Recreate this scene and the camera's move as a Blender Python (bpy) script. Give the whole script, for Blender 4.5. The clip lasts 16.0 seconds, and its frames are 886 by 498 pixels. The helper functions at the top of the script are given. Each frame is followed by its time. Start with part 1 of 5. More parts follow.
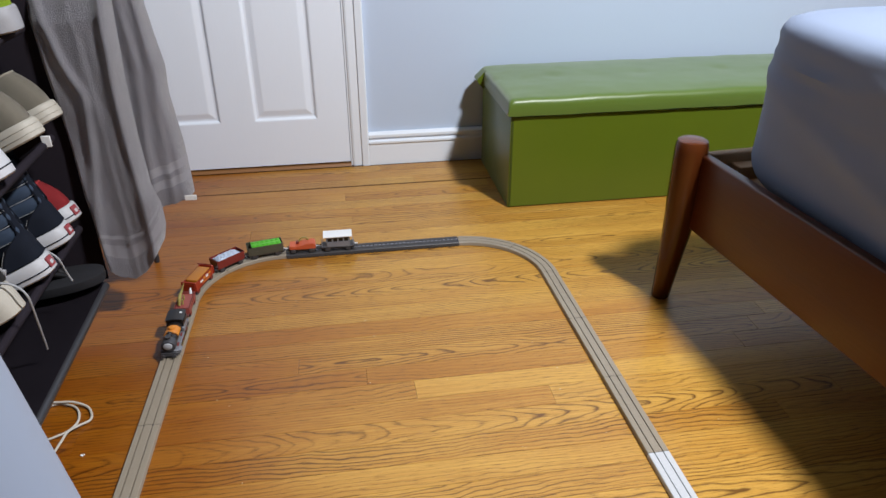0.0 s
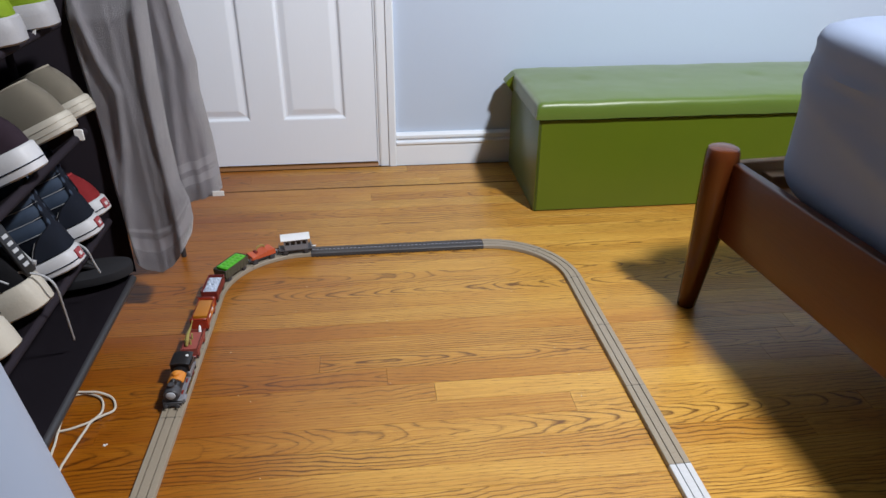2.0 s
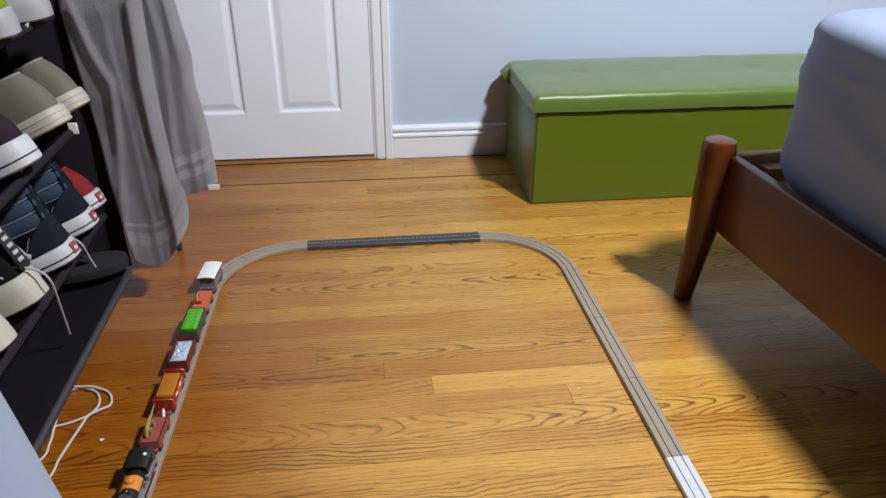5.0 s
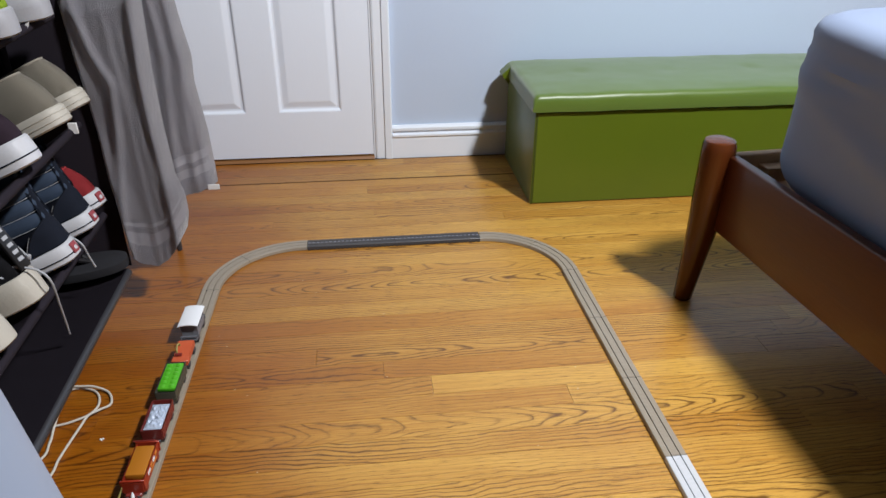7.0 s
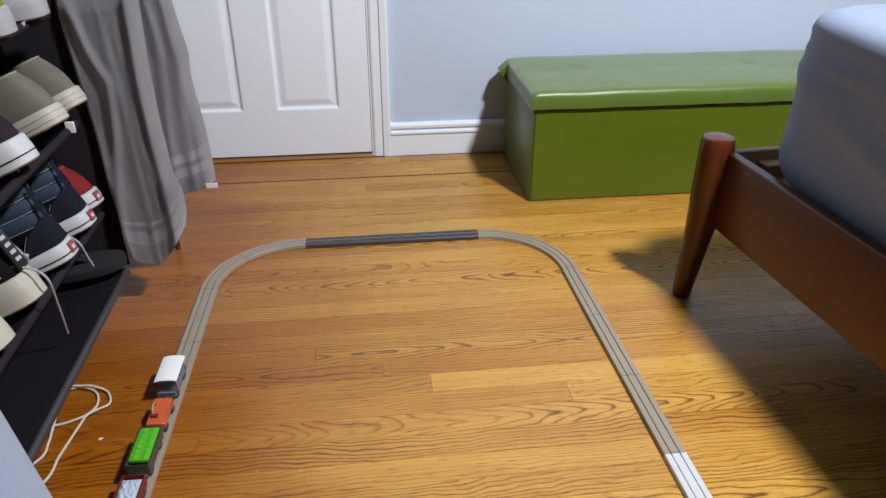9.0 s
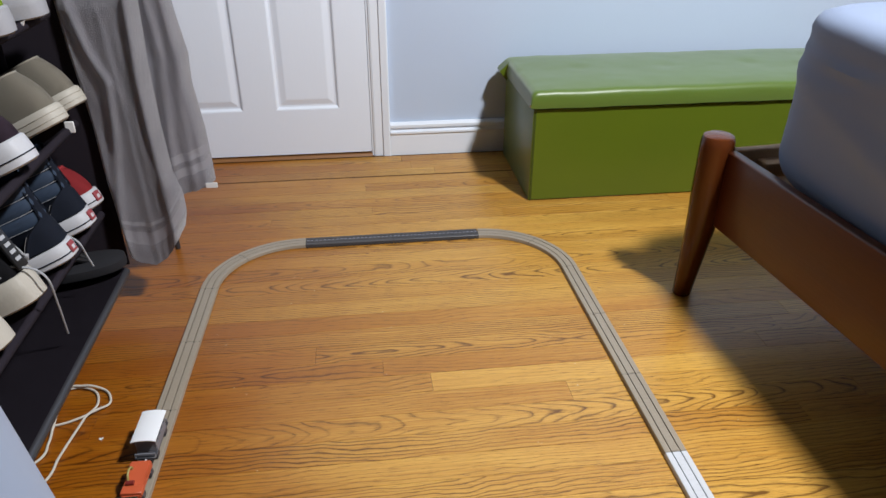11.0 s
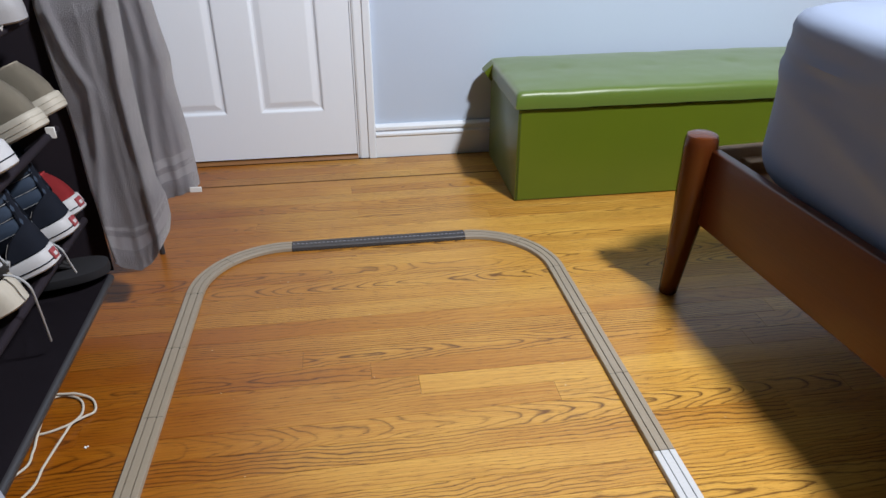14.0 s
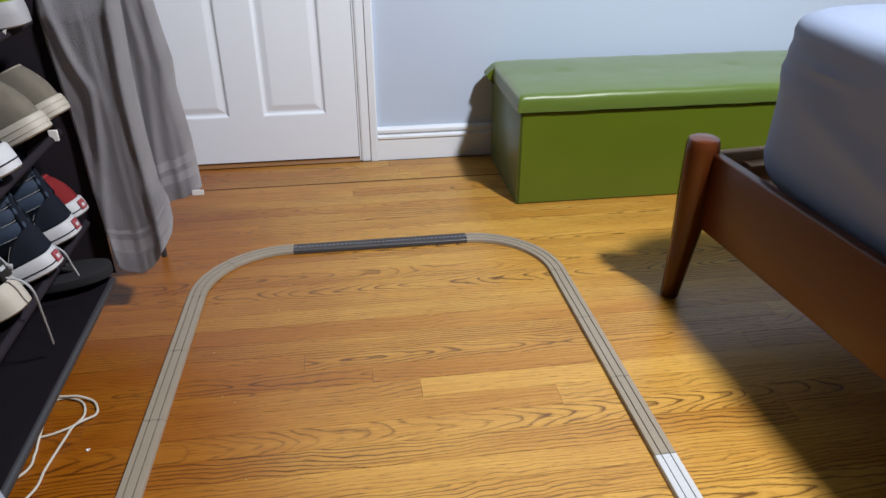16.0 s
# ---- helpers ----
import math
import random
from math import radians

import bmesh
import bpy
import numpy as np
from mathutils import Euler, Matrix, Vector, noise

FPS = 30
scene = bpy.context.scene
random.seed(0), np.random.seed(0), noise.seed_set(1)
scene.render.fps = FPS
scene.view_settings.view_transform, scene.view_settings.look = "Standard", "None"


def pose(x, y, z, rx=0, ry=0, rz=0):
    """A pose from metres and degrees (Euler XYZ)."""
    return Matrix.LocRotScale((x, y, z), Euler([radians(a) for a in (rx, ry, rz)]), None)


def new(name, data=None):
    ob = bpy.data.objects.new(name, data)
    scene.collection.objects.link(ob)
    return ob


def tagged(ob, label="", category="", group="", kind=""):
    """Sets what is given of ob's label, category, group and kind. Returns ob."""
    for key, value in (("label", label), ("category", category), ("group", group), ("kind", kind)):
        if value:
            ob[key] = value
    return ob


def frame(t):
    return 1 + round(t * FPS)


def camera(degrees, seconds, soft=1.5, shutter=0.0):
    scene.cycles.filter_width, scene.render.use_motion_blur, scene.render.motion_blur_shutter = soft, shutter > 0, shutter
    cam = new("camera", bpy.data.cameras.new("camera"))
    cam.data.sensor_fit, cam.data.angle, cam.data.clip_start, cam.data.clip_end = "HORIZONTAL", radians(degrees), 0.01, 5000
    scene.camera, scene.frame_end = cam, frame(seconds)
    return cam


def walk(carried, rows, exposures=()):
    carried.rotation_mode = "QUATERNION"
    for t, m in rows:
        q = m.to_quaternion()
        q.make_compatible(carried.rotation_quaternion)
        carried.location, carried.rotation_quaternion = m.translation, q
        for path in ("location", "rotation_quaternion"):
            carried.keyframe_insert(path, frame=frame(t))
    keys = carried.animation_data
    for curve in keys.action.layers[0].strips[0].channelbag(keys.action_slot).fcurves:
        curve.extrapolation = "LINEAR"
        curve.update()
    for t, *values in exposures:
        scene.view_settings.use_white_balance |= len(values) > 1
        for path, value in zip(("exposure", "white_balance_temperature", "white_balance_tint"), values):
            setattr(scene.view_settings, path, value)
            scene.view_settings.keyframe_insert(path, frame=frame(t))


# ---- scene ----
cam = camera(64.0, 16.0, soft=1.5)
PATH = [
    (0.0, pose(-0.0070, -0.0099, 0.9220, 61.54, 0.12, -8.94)),
    (0.5, pose(-0.0050, -0.0047, 0.9216, 61.25, -0.07, -7.68)),
    (1.0, pose(-0.0030, -0.0070, 0.9197, 61.83, -0.26, -6.57)),
    (1.5, pose(-0.0030, -0.0042, 0.9200, 61.71, -0.29, -6.40)),
    (2.0, pose(-0.0030, -0.0060, 0.9199, 61.69, -0.28, -6.39)),
    (2.5, pose(-0.0030, -0.0053, 0.9204, 61.71, -0.26, -6.41)),
    (3.0, pose(-0.0030, -0.0046, 0.9184, 61.70, -0.33, -6.40)),
    (3.5, pose(-0.0030, -0.0027, 0.9198, 61.10, -0.38, -6.70)),
    (4.0, pose(-0.0030, -0.0030, 0.9202, 61.16, -0.33, -6.68)),
    (6.5, pose(-0.0030, -0.0024, 0.9202, 60.95, -0.28, -6.74)),
    (7.0, pose(-0.0030, -0.0032, 0.9208, 61.06, -0.31, -6.71)),
    (7.5, pose(-0.0030, -0.0021, 0.9191, 60.97, -0.29, -6.79)),
    (8.0, pose(-0.0030, -0.0017, 0.9206, 60.88, -0.29, -6.81)),
    (8.5, pose(-0.0030, -0.0021, 0.9197, 60.87, -0.24, -6.88)),
    (9.0, pose(-0.0030, -0.0010, 0.9219, 60.82, -0.20, -6.91)),
    (11.5, pose(-0.0030, -0.0012, 0.9196, 60.83, -0.07, -6.97)),
    (12.0, pose(-0.0030, -0.0013, 0.9204, 60.85, -0.08, -6.96)),
    (12.5, pose(-0.0030, -0.0007, 0.9203, 60.78, -0.11, -7.03)),
    (13.0, pose(-0.0030, -0.0008, 0.9193, 60.76, -0.12, -7.15)),
    (13.5, pose(0.0000, 0.0017, 0.9207, 60.79, 0.10, -8.20)),
    (14.0, pose(0.0000, 0.0011, 0.9204, 60.90, 0.08, -8.18)),
    (14.5, pose(0.0000, 0.0009, 0.9197, 61.10, 0.02, -8.15)),
    (15.0, pose(0.0000, 0.0005, 0.9205, 61.04, 0.06, -8.10)),
    (15.5, pose(0.0000, -0.0000, 0.9200, 61.19, 0.06, -8.09)),
    (16.0, pose(0.0000, 0.0008, 0.9227, 61.09, 0.06, -8.02)),
]
walk(cam, PATH)

# ---- light ----
LAMP = (1.22, 0.36, 2.58)
world = bpy.data.worlds.new("night_room")
scene.world = world
world.use_nodes = True
world.node_tree.nodes["Background"].inputs[0].default_value = (0.75, 0.85, 1.0, 1)
world.node_tree.nodes["Background"].inputs[1].default_value = 0.02
bulb = bpy.data.lights.new("ceiling_bulb", "SPOT")
bulb.shadow_soft_size, bulb.energy = 0.11, 412.0
bulb.spot_size, bulb.spot_blend = radians(165), 0.25
bulb.color = (0.95, 0.965, 1.0)
bulb_ob = new("ceiling_bulb", bulb)
bulb_ob.matrix_world = pose(LAMP[0], LAMP[1], LAMP[2] - 0.11)
scene.view_settings.exposure = 0.0


# ---- materials ----
def nodes_of(name):
    m = bpy.data.materials.new(name)
    m.use_nodes = True
    nt = m.node_tree
    return m, nt, nt.nodes["Principled BSDF"]


def link(nt, a, b):
    nt.links.new(a, b)


def mat(name, a, b=None, rough=0.5, scale=30.0, bump=0.1, metal=0.0, coat=0.0, fine=None, sheen=0.0, stretch=(1, 1, 1), emit=0.0, spec=0.5):
    """A surface with broad colour drift between a and b, fine grain and relief."""
    m, nt, p = nodes_of(name)
    b = b or tuple(c * 0.75 for c in a)
    co = nt.nodes.new("ShaderNodeTexCoord")
    mp = nt.nodes.new("ShaderNodeMapping")
    mp.inputs["Scale"].default_value = stretch
    link(nt, co.outputs["Object"], mp.inputs["Vector"])
    n1 = nt.nodes.new("ShaderNodeTexNoise")
    n1.inputs["Scale"].default_value, n1.inputs["Detail"].default_value = scale * 0.25, 3
    n2 = nt.nodes.new("ShaderNodeTexNoise")
    n2.inputs["Scale"].default_value, n2.inputs["Detail"].default_value = fine or scale * 6, 4
    for n in (n1, n2):
        link(nt, mp.outputs[0], n.inputs["Vector"])
    mix = nt.nodes.new("ShaderNodeMix")
    mix.data_type = "RGBA"
    mix.inputs[6].default_value, mix.inputs[7].default_value = (*a, 1), (*b, 1)
    add = nt.nodes.new("ShaderNodeMath")
    add.operation = "MULTIPLY_ADD"
    link(nt, n2.outputs["Fac"], add.inputs[0])
    add.inputs[1].default_value = 0.5
    sub = nt.nodes.new("ShaderNodeMath")
    sub.operation = "SUBTRACT"
    link(nt, n1.outputs["Fac"], sub.inputs[0])
    sub.inputs[1].default_value = 0.25
    link(nt, sub.outputs[0], add.inputs[2])
    link(nt, add.outputs[0], mix.inputs["Factor"])
    link(nt, mix.outputs[2], p.inputs["Base Color"])
    rr = nt.nodes.new("ShaderNodeMapRange")
    rr.inputs["To Min"].default_value, rr.inputs["To Max"].default_value = max(0.03, rough - 0.1), min(1, rough + 0.1)
    link(nt, n1.outputs["Fac"], rr.inputs["Value"])
    link(nt, rr.outputs[0], p.inputs["Roughness"])
    if bump:
        bp = nt.nodes.new("ShaderNodeBump")
        bp.inputs["Strength"].default_value, bp.inputs["Distance"].default_value = bump, 0.002
        link(nt, n2.outputs["Fac"], bp.inputs["Height"])
        link(nt, bp.outputs[0], p.inputs["Normal"])
    p.inputs["Metallic"].default_value = metal
    p.inputs["Specular IOR Level"].default_value = spec
    p.inputs["Coat Weight"].default_value = coat
    p.inputs["Sheen Weight"].default_value = sheen
    if emit:
        p.inputs["Emission Color"].default_value, p.inputs["Emission Strength"].default_value = (*a, 1), emit
    return m


def oak(name, light, mid, dark):
    """Plain-sawn oak strip: cathedral arches and straight grain, drawn anew on each strip."""
    m, nt, p = nodes_of(name)
    N, L = nt.nodes, nt.links
    co, oi = N.new("ShaderNodeTexCoord"), N.new("ShaderNodeObjectInfo")
    geo = N.new("ShaderNodeNewGeometry")

    def math_(op, x, y=None, z=None):
        n = N.new("ShaderNodeMath")
        n.operation = op
        for k, v in enumerate((x, y, z)):
            if v is None:
                continue
            if isinstance(v, (int, float)):
                n.inputs[k].default_value = v
            else:
                L.new(v, n.inputs[k])
        return n.outputs[0]

    tint = N.new("ShaderNodeSeparateColor")
    L.new(oi.outputs["Color"], tint.inputs[0])
    rnd = math_("FRACT", math_("ADD", oi.outputs["Random"], geo.outputs["Random Per Island"]))
    rnd2 = math_("FRACT", math_("MULTIPLY", rnd, 17.31))
    rnd4 = math_("FRACT", math_("MULTIPLY", rnd, 131.7))
    rnd3 = math_("FRACT", math_("MULTIPLY", rnd, 57.77))
    sep = N.new("ShaderNodeSeparateXYZ")
    L.new(co.outputs["Object"], sep.inputs[0])
    shift = math_("MULTIPLY", rnd, 37.0)
    x, y = math_("ADD", sep.outputs[0], shift), sep.outputs[1]

    def noise_(sx, sy, detail, rough=0.55):
        c = N.new("ShaderNodeCombineXYZ")
        L.new(math_("MULTIPLY", x, sx), c.inputs[0])
        L.new(math_("MULTIPLY", y, sy), c.inputs[1])
        L.new(math_("MULTIPLY", rnd2, 9.0), c.inputs[2])
        n = N.new("ShaderNodeTexNoise")
        n.inputs["Scale"].default_value, n.inputs["Detail"].default_value, n.inputs["Roughness"].default_value = 1.0, detail, rough
        L.new(c.outputs[0], n.inputs["Vector"])
        return n.outputs["Fac"]

    wander = noise_(1.6, 9.0, 2)
    wiggle = noise_(11.0, 48.0, 2)
    off = math_("MULTIPLY", math_("SUBTRACT", tint.outputs[2], 0.5), 0.11)
    yy = math_("SUBTRACT", y, off)
    heart = math_("MULTIPLY_ADD", math_("MULTIPLY", rnd4, rnd4), 0.00030, 0.00003)
    cone = math_("SQRT", math_("ADD", math_("MULTIPLY", yy, yy), heart))
    arch = math_("MULTIPLY", cone, math_("MULTIPLY_ADD", rnd2, 70.0, 75.0))
    side = math_("MULTIPLY", math_("SUBTRACT", math_("GREATER_THAN", rnd3, 0.5), 0.5), math_("MULTIPLY_ADD", rnd4, 22.0, 8.0))
    centred = math_("SUBTRACT", 1.0, math_("ABSOLUTE", math_("MULTIPLY_ADD", tint.outputs[2], 2.0, -1.0)))
    side = math_("MULTIPLY", side, math_("MULTIPLY", centred, 1.2))
    drift = math_("MULTIPLY", noise_(4.5, 5.0, 3), 5.0)
    ring = math_("ADD", math_("ADD", math_("ADD", arch, drift), math_("MULTIPLY", x, side)), math_("ADD", math_("MULTIPLY", wander, 7.0), math_("MULTIPLY", wiggle, 0.7)))
    wave = math_("FRACT", ring)
    ramp = N.new("ShaderNodeValToRGB")
    e = ramp.color_ramp.elements
    e[0].position, e[0].color = 0.0, (0.9, 0.9, 0.9, 1)
    e[1].position, e[1].color = 1.0, (1, 1, 1, 1)
    for at_, v_ in ((0.10, 0.16), (0.28, 0.02), (0.76, 0.05), (0.92, 0.50)):
        k = e.new(at_)
        k.color = (v_, v_, v_, 1)
    L.new(wave, ramp.inputs[0])
    pores = noise_(34.0, 760.0, 2, 0.6)
    pore = N.new("ShaderNodeMapRange")
    pore.inputs["From Min"].default_value, pore.inputs["From Max"].default_value = 0.56, 0.72
    L.new(pores, pore.inputs["Value"])
    patch = math_("ADD", noise_(1.6, 9.0, 3), math_("MULTIPLY", math_("SUBTRACT", noise_(5.0, 360.0, 2), 0.5), 1.1))
    vigour = math_("MULTIPLY_ADD", tint.outputs[1], 6.4, 1.7)
    strength = math_("MULTIPLY", math_("SUBTRACT", noise_(2.4, 14.0, 2), 0.22), vigour)
    grain = math_("ADD", math_("MULTIPLY", math_("MULTIPLY", ramp.outputs[0], strength), math_("MULTIPLY_ADD", pore.outputs[0], 1.1, 0.5)), math_("MULTIPLY", pore.outputs[0], 0.55))
    tone = N.new("ShaderNodeMix")
    tone.data_type = "RGBA"
    tone.inputs[6].default_value, tone.inputs[7].default_value = (*light, 1), (*mid, 1)
    L.new(math_("ADD", math_("MULTIPLY", tint.outputs[0], 0.80), math_("MULTIPLY", math_("SUBTRACT", patch, 0.38), 1.5)), tone.inputs["Factor"])
    mix = N.new("ShaderNodeMix")
    mix.data_type = "RGBA"
    L.new(tone.outputs[2], mix.inputs[6])
    mix.inputs[7].default_value = (*dark, 1)
    L.new(math_("MINIMUM", math_("MAXIMUM", grain, 0.0), 0.86), mix.inputs["Factor"])
    # dimmer light on the rack side, painted in as a darker, redder tint
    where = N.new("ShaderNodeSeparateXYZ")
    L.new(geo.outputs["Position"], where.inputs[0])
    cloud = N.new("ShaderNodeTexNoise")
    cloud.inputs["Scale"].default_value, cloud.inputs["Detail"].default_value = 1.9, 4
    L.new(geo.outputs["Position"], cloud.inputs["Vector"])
    dim_side = N.new("ShaderNodeMapRange")
    dim_side.interpolation_type = "SMOOTHSTEP"
    dim_side.inputs["From Min"].default_value, dim_side.inputs["From Max"].default_value = 0.26, -0.60
    L.new(math_("MULTIPLY_ADD", math_("SUBTRACT", cloud.outputs["Fac"], 0.5), 0.95, where.outputs[0]), dim_side.inputs["Value"])
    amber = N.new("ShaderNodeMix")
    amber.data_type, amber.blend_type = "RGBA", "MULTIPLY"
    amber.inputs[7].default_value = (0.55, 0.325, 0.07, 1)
    L.new(dim_side.outputs[0], amber.inputs["Factor"])
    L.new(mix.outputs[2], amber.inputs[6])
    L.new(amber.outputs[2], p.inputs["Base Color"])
    smear = N.new("ShaderNodeTexNoise")
    smear.inputs["Scale"].default_value, smear.inputs["Detail"].default_value = 5.0, 5
    L.new(geo.outputs["Position"], smear.inputs["Vector"])
    rr = N.new("ShaderNodeMapRange")
    rr.inputs["To Min"].default_value, rr.inputs["To Max"].default_value = 0.28, 0.44
    L.new(smear.outputs["Fac"], rr.inputs["Value"])
    L.new(rr.outputs[0], p.inputs["Roughness"])
    p.inputs["Coat Weight"].default_value, p.inputs["Coat Roughness"].default_value = 0.12, 0.16
    p.inputs["Specular IOR Level"].default_value = 0.50
    bp = N.new("ShaderNodeBump")
    bp.inputs["Strength"].default_value, bp.inputs["Distance"].default_value = 0.12, 0.0006
    L.new(math_("SUBTRACT", math_("MULTIPLY", smear.outputs["Fac"], 1.5), grain), bp.inputs["Height"])
    L.new(bp.outputs[0], p.inputs["Normal"])
    return m


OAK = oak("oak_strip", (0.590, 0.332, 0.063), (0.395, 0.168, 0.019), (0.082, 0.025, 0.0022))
GAP = mat("floor_joint", (0.10, 0.042, 0.013), rough=0.8)
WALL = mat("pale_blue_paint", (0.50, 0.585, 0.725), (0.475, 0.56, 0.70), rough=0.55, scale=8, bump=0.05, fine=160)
# for unseen walls only: made dark to cut bounced light
WALL_UNSEEN = mat("unseen_wall_dark", (0.055, 0.066, 0.09), (0.045, 0.056, 0.08), rough=0.6, scale=8, bump=0.05, fine=160)
# ceiling is out of view; its grey keeps bounced light low
CEIL = mat("unseen_ceiling_dark", (0.22, 0.22, 0.23), (0.19, 0.19, 0.20), rough=0.8, scale=6, bump=0.05)
TRIM = mat("white_gloss_paint", (0.79, 0.84, 0.91), (0.74, 0.79, 0.86), rough=0.32, scale=14, bump=0.04, fine=120)
DOORP = mat("white_door_paint", (0.78, 0.835, 0.92), (0.75, 0.80, 0.885), rough=0.42, scale=10, bump=0.06, fine=140, stretch=(1, 1, 0.2))
DARKWOOD = mat("threshold_wood", (0.28, 0.125, 0.04), (0.20, 0.085, 0.027), rough=0.45, scale=20, bump=0.2, stretch=(0.2, 1, 1))
BRASS = mat("dull_brass", (0.45, 0.32, 0.12), rough=0.35, metal=1.0)
GREEN = mat("green_leatherette", (0.096, 0.138, 0.006), (0.082, 0.120, 0.005), rough=0.32, scale=20, bump=0.12, fine=420, spec=0.5, sheen=0.08)
# paler copy of the green for the lid; reflected wall haze is painted in
GREEN_LID_HAZE = mat("green_leatherette_lid_haze", (0.098, 0.160, 0.018), (0.084, 0.140, 0.015), rough=0.40, scale=20, bump=0.08, fine=420, spec=0.45, sheen=0.3, coat=0.22)
GREEN_LID_HAZE.node_tree.nodes["Principled BSDF"].inputs["Coat Roughness"].default_value = 0.38
GREEN_DK = mat("green_seam_and_gap_shade", (0.05, 0.075, 0.006), rough=0.6)
CHERRY = mat("cherry_stained_wood", (0.112, 0.026, 0.0055), (0.062, 0.014, 0.0034), rough=0.34, spec=0.3, scale=26, bump=0.1, coat=0.1, fine=160, stretch=(1, 0.08, 1))
CHERRY_POST = mat("cherry_stained_post", (0.105, 0.028, 0.0065), (0.068, 0.017, 0.004), rough=0.22, spec=0.3, scale=26, bump=0.08, coat=0.15, fine=160, stretch=(1, 1, 0.08))
PINE = mat("raw_slat_wood", (0.52, 0.32, 0.15), (0.42, 0.24, 0.10), rough=0.6, scale=20, bump=0.15, stretch=(0.15, 1, 1))
SHEET = mat("grey_blue_sheet", (0.265, 0.322, 0.44), (0.235, 0.285, 0.40), rough=0.85, scale=14, bump=0.25, fine=900, sheen=0.04)
TOWEL = mat("grey_terry", (0.34, 0.33, 0.36), (0.25, 0.24, 0.265), rough=0.95, scale=60, bump=1.0, fine=420, sheen=1.0)
TOWEL_BAND = mat("grey_terry_band", (0.44, 0.43, 0.465), (0.38, 0.37, 0.40), rough=0.8, scale=40, bump=0.3, fine=600, sheen=0.6)
DUST = mat("pale_dust", (0.62, 0.48, 0.30), rough=0.7)
LABEL = mat("white_label", (0.8, 0.8, 0.8), rough=0.6)
BLACKCLOTH = mat("black_shelf_fabric", (0.022, 0.018, 0.024), (0.016, 0.013, 0.018), rough=0.9, spec=0.12, scale=20, bump=0.2, fine=500)
BLACKTUBE = mat("black_steel_tube", (0.035, 0.035, 0.04), rough=0.4, scale=20, bump=0.03)
TAUPE = mat("taupe_track_plastic", (0.31, 0.262, 0.20), (0.26, 0.22, 0.168), rough=0.45, scale=30, bump=0.08, fine=400)
CHARCOAL = mat("charcoal_track_plastic", (0.056, 0.052, 0.053), (0.042, 0.039, 0.040), rough=0.42, scale=30, bump=0.08, fine=400)
WHITETRACK = mat("white_track_plastic", (0.56, 0.57, 0.59), (0.50, 0.51, 0.53), rough=0.4, scale=30, bump=0.05)
JOINT = mat("track_socket_dark", (0.03, 0.028, 0.026), rough=0.7)
CORD = mat("white_cord", (0.58, 0.54, 0.47), (0.5, 0.46, 0.39), rough=0.5, scale=40, bump=0.05)
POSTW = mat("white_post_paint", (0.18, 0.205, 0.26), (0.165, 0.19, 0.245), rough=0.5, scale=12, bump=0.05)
BULBM = mat("lit_glass", (1.0, 0.95, 0.88), (1.0, 0.95, 0.88), rough=0.4, bump=0, emit=1.5)
NAVY = mat("navy_canvas", (0.024, 0.042, 0.076), (0.018, 0.032, 0.060), rough=0.85, scale=40, bump=0.5, fine=900)
NAVY_DK = mat("dark_navy_suede", (0.010, 0.013, 0.022), (0.007, 0.009, 0.015), rough=0.9, spec=0.15, scale=40, bump=0.4, fine=900)
SOLEW = mat("white_rubber", (0.52, 0.53, 0.56), (0.42, 0.42, 0.44), rough=0.6, scale=40, bump=0.15)
SOLEGREY = mat("greyed_white_foam", (0.33, 0.33, 0.35), (0.26, 0.26, 0.28), rough=0.65, scale=40, bump=0.15)
SOLECREAM = mat("cream_rubber", (0.46, 0.43, 0.375), (0.37, 0.345, 0.29), rough=0.65, scale=40, bump=0.2)
TAN = mat("tan_suede", (0.31, 0.278, 0.222), (0.25, 0.222, 0.175), rough=0.95, scale=30, bump=0.5, fine=800, sheen=0.3)
REDC = mat("red_canvas", (0.40, 0.030, 0.036), (0.30, 0.022, 0.027), rough=0.85, scale=40, bump=0.4, fine=900)
BADGE = mat("red_rubber_badge", (0.30, 0.05, 0.06), rough=0.55, scale=40)
PURPLE = mat("plum_suede", (0.045, 0.025, 0.04), (0.03, 0.016, 0.028), rough=0.9, scale=40, bump=0.4, fine=800)
LIME = mat("lime_mesh", (0.33, 0.48, 0.02), (0.26, 0.40, 0.015), rough=0.7, scale=40, bump=0.4, fine=700)
BLACKCANVAS = mat("black_canvas", (0.014, 0.014, 0.017), rough=0.85, spec=0.2, scale=40, bump=0.4, fine=900)
THREAD = mat("white_thread", (0.40, 0.41, 0.43), rough=0.7)
GREYFOAM = mat("grey_foam", (0.022, 0.022, 0.025), (0.016, 0.016, 0.019), rough=0.9, spec=0.2, scale=40, bump=0.3)
P_BLACK = mat("black_plastic", (0.014, 0.013, 0.014), rough=0.35, scale=60, bump=0.03)
P_GREY = mat("grey_plastic", (0.20, 0.205, 0.23), (0.165, 0.17, 0.19), rough=0.42, scale=60, bump=0.03)
P_TOOTH_GLINT = mat("grey_tooth_glint", (0.30, 0.30, 0.34), rough=0.4, scale=60, bump=0.02)
P_DKGREY = mat("dark_grey_plastic", (0.055, 0.055, 0.062), rough=0.45, scale=60, bump=0.03)
P_SILVER = mat("pale_grey_plastic", (0.46, 0.48, 0.52), rough=0.4, scale=60, bump=0.03)
P_ORANGE = mat("orange_plastic", (0.62, 0.23, 0.03), (0.55, 0.19, 0.025), rough=0.38, scale=60, bump=0.05)
